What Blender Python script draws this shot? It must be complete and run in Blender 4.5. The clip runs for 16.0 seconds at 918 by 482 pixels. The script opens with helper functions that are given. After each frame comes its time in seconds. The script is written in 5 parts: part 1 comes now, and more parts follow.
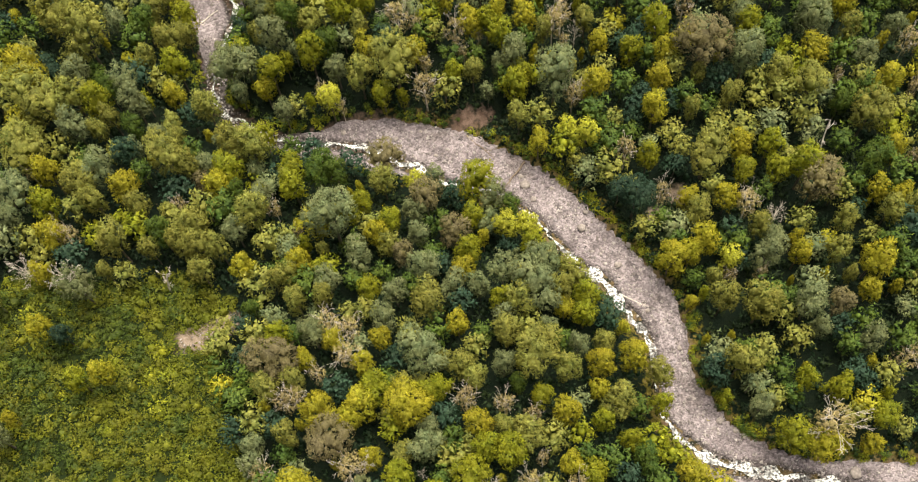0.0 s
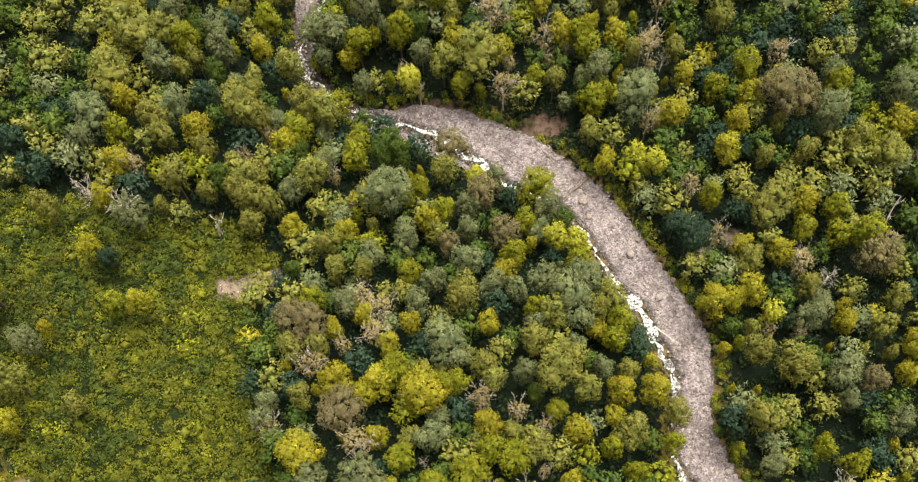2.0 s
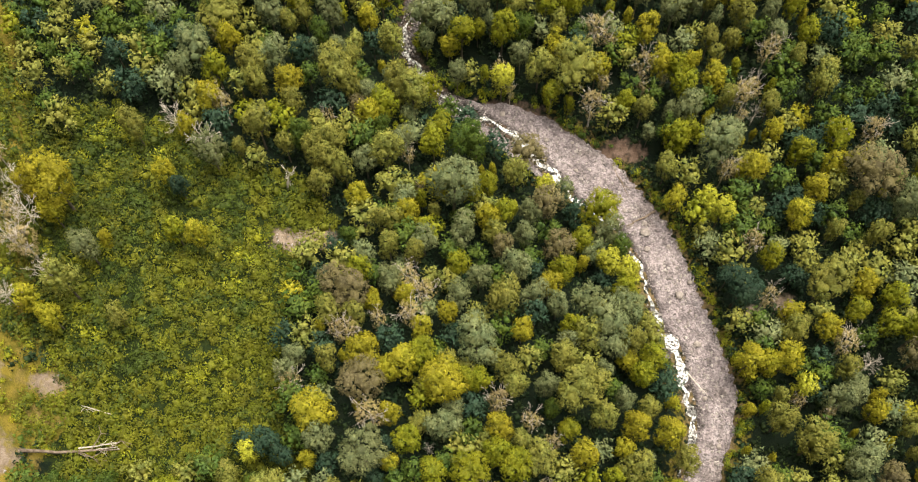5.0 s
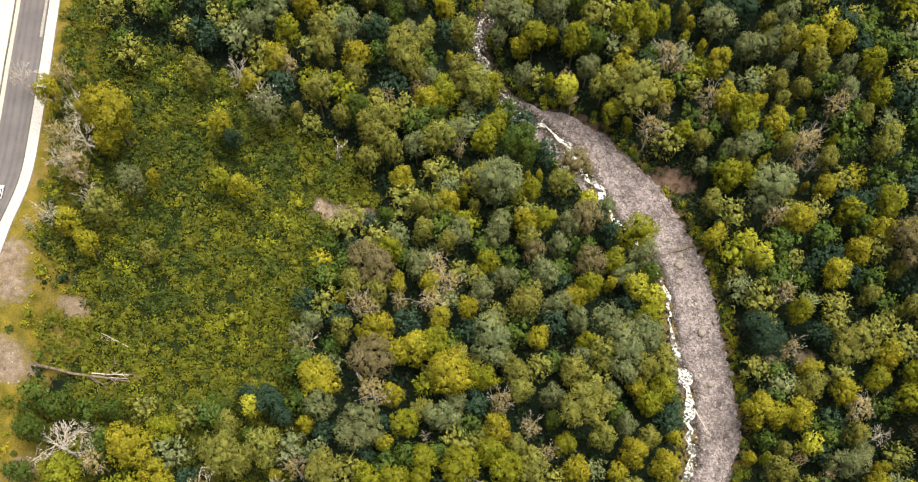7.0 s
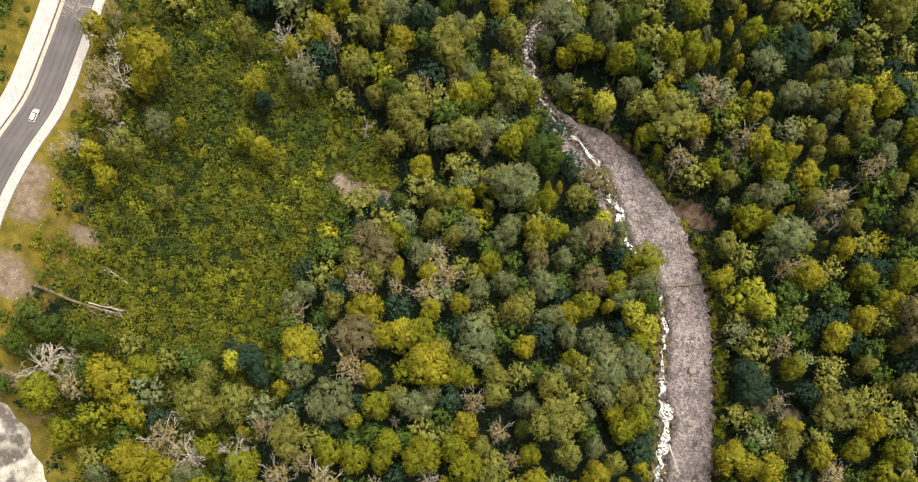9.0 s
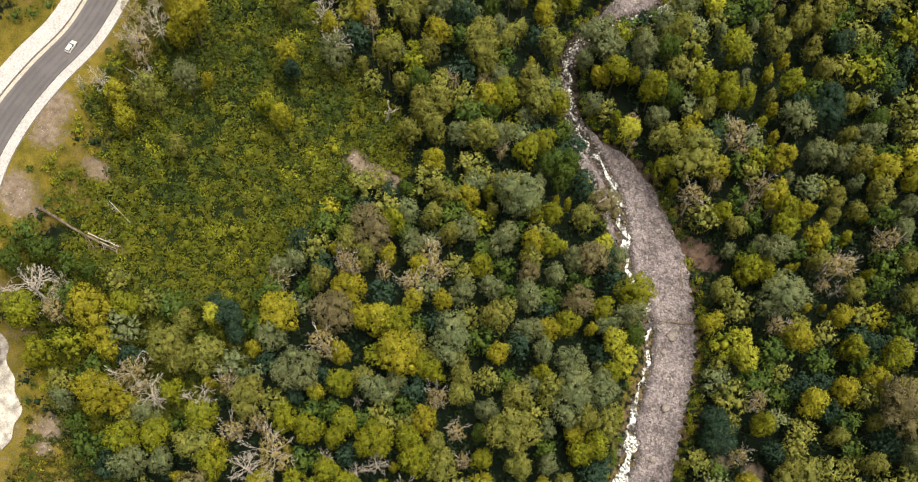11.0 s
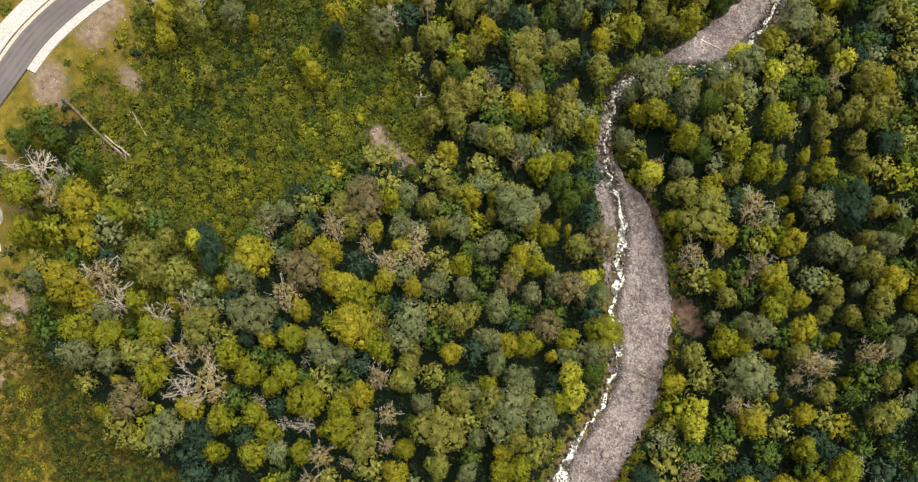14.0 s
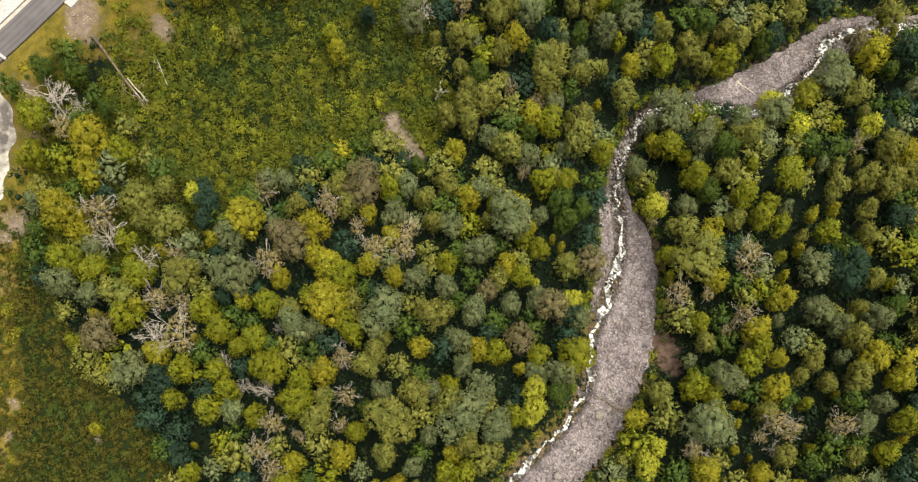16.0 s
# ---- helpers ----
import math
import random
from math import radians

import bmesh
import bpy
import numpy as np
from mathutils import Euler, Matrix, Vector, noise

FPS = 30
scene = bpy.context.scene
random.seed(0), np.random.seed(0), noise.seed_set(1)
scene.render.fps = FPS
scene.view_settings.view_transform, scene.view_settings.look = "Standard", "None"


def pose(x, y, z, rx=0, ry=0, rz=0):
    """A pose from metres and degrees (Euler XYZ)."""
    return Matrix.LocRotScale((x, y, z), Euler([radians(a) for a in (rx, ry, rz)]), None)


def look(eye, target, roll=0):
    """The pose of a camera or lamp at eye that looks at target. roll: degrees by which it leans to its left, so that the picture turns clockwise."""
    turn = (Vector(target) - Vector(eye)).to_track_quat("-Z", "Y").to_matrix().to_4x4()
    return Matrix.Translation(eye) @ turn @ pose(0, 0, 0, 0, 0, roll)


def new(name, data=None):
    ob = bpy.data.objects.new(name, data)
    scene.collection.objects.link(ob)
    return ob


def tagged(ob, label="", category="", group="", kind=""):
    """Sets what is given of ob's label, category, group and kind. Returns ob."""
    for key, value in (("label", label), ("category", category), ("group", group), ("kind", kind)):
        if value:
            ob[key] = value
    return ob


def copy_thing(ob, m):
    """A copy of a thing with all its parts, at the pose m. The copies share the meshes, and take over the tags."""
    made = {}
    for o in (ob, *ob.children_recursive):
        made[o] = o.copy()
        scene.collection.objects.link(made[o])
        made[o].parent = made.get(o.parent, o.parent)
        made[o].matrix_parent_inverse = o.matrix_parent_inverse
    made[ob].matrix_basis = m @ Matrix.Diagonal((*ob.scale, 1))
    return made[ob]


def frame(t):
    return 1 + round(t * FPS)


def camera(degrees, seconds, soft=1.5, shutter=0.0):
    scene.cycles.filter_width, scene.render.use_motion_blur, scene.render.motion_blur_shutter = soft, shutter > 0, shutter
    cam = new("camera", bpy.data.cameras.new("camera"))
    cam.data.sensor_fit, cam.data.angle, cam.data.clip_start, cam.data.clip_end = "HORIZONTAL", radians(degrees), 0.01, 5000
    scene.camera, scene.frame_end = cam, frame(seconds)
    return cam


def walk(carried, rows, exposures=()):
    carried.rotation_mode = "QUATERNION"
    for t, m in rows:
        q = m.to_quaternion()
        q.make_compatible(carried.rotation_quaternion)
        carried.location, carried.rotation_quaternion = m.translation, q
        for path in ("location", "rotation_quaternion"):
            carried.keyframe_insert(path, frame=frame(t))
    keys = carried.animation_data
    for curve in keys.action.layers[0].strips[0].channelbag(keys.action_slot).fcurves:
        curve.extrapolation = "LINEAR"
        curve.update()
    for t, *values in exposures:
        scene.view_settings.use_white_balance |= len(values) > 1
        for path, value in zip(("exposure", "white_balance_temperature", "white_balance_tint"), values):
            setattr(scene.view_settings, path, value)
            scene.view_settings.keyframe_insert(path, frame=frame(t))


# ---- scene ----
cam = camera(48.54, 16.0, soft=1.15)

# seconds, place in metres, tilt, heading and lean in degrees
PATH = [
    (0, 0.00, 0.00, 288.00, -65.611, -0.000, -6.600),
    (0.5, 2.10, 0.38, 288.81, -65.687, 3.775, -5.223),
    (1, 3.48, 0.72, 289.62, -65.747, 6.257, -4.366),
    (1.5, 4.34, 0.61, 290.13, -65.734, 7.785, -3.896),
    (2, 4.89, 0.47, 290.67, -65.728, 8.859, -3.504),
    (2.5, 5.36, 0.50, 291.15, -65.744, 9.927, -3.085),
    (3, 6.12, 0.32, 291.71, -65.740, 11.326, -2.543),
    (3.5, 6.99, 0.62, 292.33, -65.820, 13.074, -1.924),
    (4, 8.22, 0.98, 293.26, -65.927, 15.171, -1.339),
    (4.5, 9.57, 1.28, 294.03, -66.000, 17.282, -0.795),
    (7, 17.87, 4.15, 298.37, -66.493, 27.701, 2.248),
    (7.5, 20.25, 6.74, 299.70, -66.864, 29.814, 2.796),
    (8, 23.37, 9.63, 301.13, -67.202, 32.213, 3.093),
    (8.5, 26.92, 13.02, 302.45, -67.512, 34.812, 3.231),
    (9, 30.73, 16.86, 303.82, -67.797, 37.609, 3.230),
    (11.5, 49.25, 39.31, 309.05, -68.859, 52.173, 2.586),
    (12, 52.78, 44.58, 309.97, -69.002, 55.316, 2.238),
    (12.5, 56.04, 49.97, 310.68, -69.112, 58.395, 1.882),
    (13, 58.99, 55.44, 311.21, -69.206, 61.418, 1.624),
    (13.5, 61.70, 61.08, 311.80, -69.293, 64.477, 1.305),
    (14, 64.36, 66.92, 312.33, -69.332, 67.638, 0.928),
    (14.5, 67.06, 72.96, 312.63, -69.288, 70.886, 0.447),
    (15, 69.53, 78.97, 312.78, -69.214, 74.043, 0.079),
    (15.5, 71.55, 84.65, 312.79, -69.136, 76.905, -0.113),
    (16, 73.24, 90.00, 312.67, -69.076, 79.437, -0.142),
]
walk(cam, [(t, pose(x, y, z) @ pose(0, 0, 0, 0, 0, head) @ pose(0, 0, 0, 90 + tilt) @ pose(0, 0, 0, 0, 0, lean))
           for t, x, y, z, tilt, head, lean in PATH],
     exposures=[(0, 0.68, 7250, 5), (4.5, 0.70, 7250, 5), (9, 0.27, 7250, 5), (12.5, 0.17, 7200, 5), (16, 0.22, 7120, 3)])
# ---- end of path

# ---- light: a bright, thinly clouded sky ----
world = bpy.data.worlds.new("sky")
scene.world = world
world.use_nodes = True
sky = world.node_tree.nodes.new("ShaderNodeTexSky")
sky.sky_type, sky.sun_disc = "NISHITA", False
sky.sun_elevation, sky.sun_rotation = radians(77), radians(37)
sky.air_density, sky.dust_density, sky.ozone_density = 1.0, 6.0, 1.0
world.node_tree.links.new(sky.outputs[0], world.node_tree.nodes["Background"].inputs[0])
world.node_tree.nodes["Background"].inputs[1].default_value = 0.045
sun_data = bpy.data.lights.new("sun", "SUN")
sun_data.energy, sun_data.angle, sun_data.color = 4.9, radians(46), (1.0, 0.95, 0.86)
sun = new("sun", sun_data)
sun.matrix_world = look((35, 46, 255), (0, 0, 0))

# ---- plan of the valley: ways, banks and clearings ----
# the stream's bed from its lower end upwards: x, y, half width
BED = [(156, 26, 10.2), (120, 37, 9.2), (87, 43, 8.1), (68, 53, 7.7), (58, 67, 7.5), (56, 78, 5.6), (55.5, 92, 6.6), (52, 101, 8.2), (47.5, 108.3, 8),
       (42, 115, 8.2), (36.8, 122, 8.1), (32.3, 130, 7.7), (27, 137, 7.6), (19.5, 143.3, 7.9), (11, 148.2, 9), (2, 153.3, 9.6), (-9, 157, 9.6), (-27, 162, 8.6), (-40, 162, 5.3), (-52, 165, 2.7),
       (-61, 170, 2.4), (-70, 180, 2.4), (-71, 191, 4.2), (-70, 202, 6.3), (-71, 218, 9.4), (-79, 236, 7.6), (-86, 249, 6.8), (-87, 262, 4.6),
       (-85, 277, 4.5), (-87, 302, 4.4), (-97, 342, 4.2)]
# the running water in it: x, y, half width
FLOW = [(155.9, 25.9, 1.5), (120.4, 34.4, 1.5), (103, 40.4, 1.4), (87.6, 45.2, 1.6), (75.7, 48.9, 1.6), (65.5, 51.5, 1.5), (56.6, 58.2, 1.4), (50.4, 66.4, 1.1),
        (50.2, 76.4, 0.8), (50.2, 87.2, 1.5), (48.2, 94.8, 1.7), (43.8, 101.7, 1.6), (41, 108.4, 1.6), (34, 114.6, 1.2), (27.5, 124.7, 0.8), (16.5, 138.2, 0.8),
        (7, 142.6, 0.8), (-3.1, 146.2, 1.1), (-13.6, 153.1, 1.4), (-23.1, 158.7, 1.2), (-31.9, 161.5, 1), (-40.2, 163.1, 1), (-48.6, 164.1, 1), (-55.1, 167.1, 1.2),
        (-62.8, 173.3, 1.7), (-71.2, 179.4, 1.5), (-71.6, 192.9, 1.5), (-68.9, 201.8, 1.7), (-65, 214.5, 1.6), (-70.5, 228.2, 1.2), (-77.6, 239.7, 1.3), (-84.2, 244.6, 1.6),
        (-86.8, 251.2, 1.3), (-86, 265.6, 1.1), (-85, 276.6, 1.1), (-87.2, 301.9, 1.1)]
# the road's middle line: x, y, height
ROAD = [(-246, 232, 60), (-205, 160, 60.5), (-181, 118, 61.5), (-168.6, 96.9, 60.1), (-158.4, 82.5, 62.6), (-148.5, 65.8, 62), (-140.7, 51.8, 61.9), (-135.4, 37.7, 63.2),
        (-129.6, 25, 64), (-122.7, 13.7, 64.1), (-114.7, 4, 63.3), (-103.5, -9.4, 62.5), (-88, -30, 62), (-68, -62, 61.5), (-50, -110, 61)]
# the shrub slope under the road, and the one that closes the wood to the south
SLOPE = [(-144, 107), (-131, 114), (-118, 117), (-102, 116), (-90, 113), (-80, 118), (-72, 114), (-63, 109), (-67, 96), (-67, 81), (-61, 62), (-55, 50),
         (-70, 26), (-92, 13), (-111, 25), (-109, 64), (-113, 77), (-130, 92)]
SOUTH = [(-64, -13), (-47, -10), (-34, -7), (-20, -3.5), (-5.5, 6), (6, 15.5), (21, 20), (44, -23), (40, -121), (-95, -70),
         (-77, -23)]
VERGE = [(-173, 116), (-156, 104), (-129, 61), (-118, 43), (-102, 37), (-99, 17), (-104, 7), (-95, 0),
         (-67, -6), (-56, -14), (-30, -19), (8, -21.5), (14, -32), (-47, -34), (-61, -42), (-93, -29), (-127, 11), (-157, 72)]
BARE = [(-125, 34, 7), (-119, 29, 5), (-108, 34, 4), (-110, 14, 6), (-106, 13, 5), (-76.5, 97, 3.9), (-73.5, 97.2, 4.8), (-70.5, 98.8, 4.7), (-67.5, 101, 4.1), (-65, 102.6, 3.2), (-89, -4, 3), (-145, 77, 3), (-22, 168, 5), (-18, 167, 4), (3, 164, 3.5), (7, 166, 4.5), (12, 166, 4), (67, 132, 4),
        (59, 127, 3), (-9, -23, 2.4), (0, -25, 2.8), (4, -1, 1.6), (-57, -14, 4), (-53, -18, 3), (-40, -27, 3), (-80, -5, 2)]

# the edge of the lay-by towards the wood
YARD_EDGE = [(-101, -14, 0), (-94, -10.5, 0), (-87, -9.3, 0), (-82, -8.9, 0), (-76, -10.9, 0), (-72, -13.2, 0), (-67, -15.4, 0), (-62, -18.5, 0), (-57, -25, 0)]
# the bushy strip between the road and the open slope, and the thicket at the slope's foot
STRIP = [(-172, 122), (-152, 106), (-130, 96), (-112, 79), (-107, 64), (-109, 40), (-121, 40), (-133, 62), (-148, 84)]
FOOT = [(-102, 6), (-92, 13), (-70, 26), (-55, 50), (-42, 36), (-41, -8), (-64, -11), (-80, -6)]

# the hillside's height, by powers of x and y
HILL = (11.40, -23.00, 4.75, -0.64, 16.07, 9.52, -3.15, -0.13, 1.32, -0.99)


def along(nodes, step):
    """Points every step metres on a smooth line through the nodes, with the values that the nodes carry."""
    p = np.array(nodes, float)
    out = []
    for i in range(len(p) - 1):
        a, b, c, e = p[max(i - 1, 0)], p[i], p[i + 1], p[min(i + 2, len(p) - 1)]
        n = max(2, int(np.hypot(*(c - b)[:2]) / step))
        t = (np.arange(n) / n)[:, None]
        out.append(0.5 * (2 * b + (c - a) * t + (2 * a - 5 * b + 4 * c - e) * t ** 2 + (3 * b - a - 3 * c + e) * t ** 3))
    return np.vstack(out + [p[-1:]])


def near(line, x, y):
    """Distance to a line of points, and the value that its nearest point carries."""
    x, y = np.atleast_1d(x).astype(float), np.atleast_1d(y).astype(float)
    best, value = np.full(x.shape, 1e9), np.zeros(x.shape)
    for k in range(0, len(x), 4000):
        d = np.hypot(x[k:k + 4000, None] - line[None, :, 0], y[k:k + 4000, None] - line[None, :, 1])
        j = d.argmin(1)
        best[k:k + 4000], value[k:k + 4000] = d[np.arange(len(j)), j], line[j, 2]
    return best, value


def ease(a, b, v):
    t = np.clip((v - a) / (b - a), 0, 1)
    return t * t * (3 - 2 * t)


def inside(poly, x, y):
    p = np.array(poly, float)
    q = np.roll(p, -1, 0)
    odd = np.zeros(np.shape(x), bool)
    for (ax, ay), (bx, by) in zip(p, q):
        cut = (ay > y) != (by > y)
        odd ^= cut & (x < (bx - ax) * (y - ay) / (by - ay + 1e-12) + ax)
    return odd


BED_LINE, FLOW_LINE, ROAD_LINE, YARD_LINE = along(BED, 2.0), along(FLOW, 1.5), along(ROAD, 2.0), along(YARD_EDGE, 2.0) - (3.0, 7.5, 0.0)


def stream_z(x, y):
    """The fall of the stream, up the valley and down."""
    return 10.65 + -0.0508 * np.clip(x, -300, 300) + 0.0165 * (np.clip(y, -200, 400) - 100)


def hill(x, y):
    u, v = np.clip(x, -160, 130) / 100, (np.clip(y, -60, 280) - 100) / 100
    return (HILL[0] + HILL[1] * u + HILL[2] * v + HILL[3] * u * u + HILL[4] * u * v + HILL[5] * v * v + HILL[6] * u ** 3
            + HILL[7] * u * u * v + HILL[8] * u * v * v + HILL[9] * v ** 3)


def ground_z(x, y):
    """Height of the bare ground at arrays x, y."""
    x, y = np.atleast_1d(x).astype(float), np.atleast_1d(y).astype(float)
    d, half = near(BED_LINE, x, y)
    edge, low = d - half, stream_z(x, y)
    rough = 1.1 * np.sin(x * 0.11 + 0.6 * np.sin(y * 0.07)) * np.sin(y * 0.13 + 1.3) + 0.5 * np.sin(x * 0.31 + y * 0.23) * np.sin(y * 0.29 - x * 0.17)
    k = ease(0, 24, edge)
    z = low * (1 - k) + np.maximum(hill(x, y) + rough, low + 0.20 * np.clip(edge, 0, 90)) * k
    z += 1.6 * ease(-0.5, 2.5, edge) * (1 - ease(4, 20, edge)) - 0.7 * ease(2.0, -0.5, edge)
    d, level = near(ROAD_LINE, x, y)
    k = ease(9.5, 24, d)
    return (level - 0.5) * (1 - k) + z * k

# ---- the trees that stand out: x, y, radius of the crown ----
YELLOW_A = [(4, 1, 1.5), (-53, 2, 5.5), (-49, 5, 3.2), (-27, 5, 1.7), (-64, 10, 3.3), (-72, 12, 6.2), (-27, 17, 2.3), (-13, 21, 3.3),
            (-43, 25, 2.7), (12, 26, 2.3), (-16, 31, 2.3), (-43, 40, 1.9), (-24, 46, 3.0), (-111, 48, 3.4), (53, 48, 3.6), (-117, 50, 2.8),
            (-45, 50, 5.3), (4, 51, 2.7), (102, 51, 3.1), (89, 52, 4.0), (96, 52, 2.2), (22, 53, 3.9), (-37, 57, 2.4), (-28, 57, 3.0),
            (0, 65, 3.9), (23, 66, 4.9), (-45, 68, 1.8), (-33, 68, 3.7), (-17, 69, 5.3), (-39, 70, 4.7), (-29, 71, 4.1), (-124, 73, 3.2)]
YELLOW_B = [(-111, 73, 2.6), (33, 73, 2.5), (107, 73, 2.8), (-139, 74, 3.4), (-54, 74, 2.9), (90, 74, 2.5), (-131, 77, 3.6), (-125, 79, 5.4),
            (34, 79, 3.8), (43, 80, 4.1), (-28, 82, 3.4), (12, 82, 2.3), (-92, 84, 3.0), (-43, 85, 3.1), (65, 85, 2.9), (72, 85, 2.9),
            (-23, 89, 3.4), (-36, 90, 3.1), (42, 90, 2.6), (110, 91, 3.8), (118, 92, 2.6), (-3, 93, 4.0), (63, 96, 2.9), (-107, 97, 3.0),
            (27, 97, 3.0), (99, 97, 2.3), (91, 98, 2.3), (112, 98, 4.8), (94, 104, 3.6), (59, 108, 4.2), (0, 109, 3.6), (65, 109, 4.3)]
YELLOW_C = [(94, 109, 2.6), (69, 111, 4.2), (-109, 113, 3.1), (-59, 114, 3.5), (-44, 115, 3.5), (124, 116, 3.6), (116, 117, 2.0), (119, 119, 3.3),
            (7, 120, 2.7), (-22, 122, 3.3), (-107, 124, 4.3), (78, 124, 3.9), (67, 126, 3.1), (-45, 129, 2.0), (124, 129, 3.3), (-98, 130, 1.8),
            (-34, 132, 2.6), (-89, 138, 3.9), (-65, 138, 3.9), (-30, 138, 2.7), (84, 138, 3.9), (-27, 140, 2.8), (-109, 143, 3.5), (-84, 149, 2.6),
            (127, 149, 4.1), (27, 150, 3.4), (62, 154, 4.0), (-70, 161, 2.6), (65, 163, 3.7), (110, 163, 4.8), (46, 164, 4.2), (130, 164, 2.4)]
YELLOW_D = [(84, 170, 2.1), (-114, 172, 5.3), (68, 172, 3.4), (-79, 173, 3.3), (143, 173, 2.5), (-53, 175, 3.5), (41, 175, 2.0), (121, 176, 3.8),
            (34, 177, 2.0), (29, 178, 1.7), (44, 178, 2.2), (49, 178, 3.5), (-122, 180, 2.7), (30, 180, 2.5), (-7, 181, 4.1), (-86, 184, 2.2),
            (-41, 184, 2.1), (-21, 184, 4.3), (57, 184, 2.5), (-92, 185, 2.8), (11, 187, 4.0), (28, 188, 3.9), (-98, 190, 2.1), (20, 191, 3.0),
            (4, 196, 4.0), (-83, 197, 1.9), (-3, 199, 2.7), (-124, 200, 2.8), (-118, 201, 2.4), (-103, 201, 2.5), (-84, 202, 1.9), (32, 205, 2.0)]
YELLOW_E = [(-10, 206, 2.7), (-19, 212, 2.7), (25, 215, 4.8), (48, 217, 2.2), (-36, 218, 2.4), (-19, 218, 2.7), (33, 219, 4.4), (-85, 220, 1.9),
            (-5, 224, 2.0), (-29, 240, 3.7), (-65, 246, 5.1), (-78, 261, 2.8)]
YELLOW = YELLOW_A + YELLOW_B + YELLOW_C + YELLOW_D + YELLOW_E
LIME_A = [(-70, -4, 3.3), (-80, -1, 4.2), (-20, -1, 2.3), (-41, 0, 3.9), (-38, 7, 4.3), (-24, 14, 3.6), (-46, 16, 2.7), (-35, 19, 4.3),
          (-69, 20, 3.7), (0, 23, 3.6), (20, 25, 2.6), (-7, 28, 4.5), (4, 32, 4.8), (-22, 36, 4.3), (-5, 36, 3.9), (0, 38, 3.6),
          (-16, 39, 3.6), (-11, 43, 3.0), (8, 44, 3.3), (-13, 48, 3.3), (27, 50, 4.5), (-4, 51, 5.5), (-21, 53, 3.6), (81, 55, 4.3),
          (7, 57, 4.2), (1, 58, 3.6), (39, 58, 3.1), (107, 58, 3.4), (32, 64, 3.1), (110, 64, 2.5), (96, 66, 3.7), (49, 67, 3.1)]
LIME_B = [(67, 68, 2.5), (88, 69, 3.1), (17, 71, 3.0), (-12, 73, 3.3), (-25, 75, 4.3), (-9, 75, 3.3), (-98, 83, 2.5), (-50, 92, 3.5),
          (32, 94, 3.0), (67, 98, 2.6), (9, 99, 3.3), (33.5, 99, 4.6), (-26, 105, 3.8), (2, 114, 3.7), (20, 116, 3.3), (-43, 122, 2.8),
          (-19, 126, 3.5), (5, 126, 3.4), (100, 128, 4.7), (-30, 129, 2.7), (93, 129, 4.7), (84, 131, 3.2), (-109, 133, 3.2), (-26, 133, 3.1),
          (7, 136, 5.7), (92, 137, 3.8), (-45, 138, 4.9), (58, 140, 4.1), (-62, 143, 3.9), (-45, 145, 3.5), (-66, 150, 2.4), (-54, 159, 4.0)]
LIME_C = [(-98, 166, 4.0), (22, 167, 3.7), (103, 168, 2.8), (-12, 170, 2.5), (-87, 171, 2.9), (-40, 171, 2.9), (-18, 171, 3.2), (23, 171, 2.1),
          (25, 172, 3.0), (58, 173, 4.1), (-99, 174, 2.4), (4, 174, 3.1), (93, 175, 3.5), (-50, 178, 4.3), (67, 180, 4.3), (-46, 182, 2.9),
          (-38, 182, 4.2), (20, 182, 4.6), (-79, 184, 4.4), (16, 187, 3.2), (39, 193, 2.6), (-28, 194, 3.5), (45, 194, 2.6), (33, 196, 2.6),
          (-21, 197, 3.4), (-37, 199, 2.8), (-9, 200, 2.7), (-25, 201, 3.1), (-18, 202, 3.4), (-77, 204, 4.1), (-31, 207, 4.8), (51, 211, 3.8)]
LIME_D = [(-12, 213, 3.4), (13, 213, 2.3), (44, 217, 3.5), (6, 226, 2.3)]
LIME = LIME_A + LIME_B + LIME_C + LIME_D
OLIVE_A = [(-30, 13, 4.6), (-51, 21, 2.7), (-55, 22, 5.3), (-51, 24, 3.0), (-59, 29, 3.0), (-48, 29, 4.3), (-32, 31, 5.2), (-99, 55, 2.2),
           (-112, 57, 4.0), (-20, 59, 2.6), (12, 61, 4.2), (6, 64, 3.6), (-48, 65, 3.0), (37, 68, 4.3), (49, 75, 3.5), (71, 75, 4.1),
           (-18, 76, 2.7), (0, 77, 3.3), (-53, 78, 3.4), (25, 78, 4.9), (-46, 79, 3.0), (-3, 80, 4.3), (17, 82, 6.5), (-8, 83, 3.1),
           (36, 85, 3.2), (10, 89, 4.3), (80, 90, 5.1), (71, 94, 3.6), (106, 96, 2.9), (-10, 98, 4.7), (14, 98, 4.0), (26, 101, 3.3)]
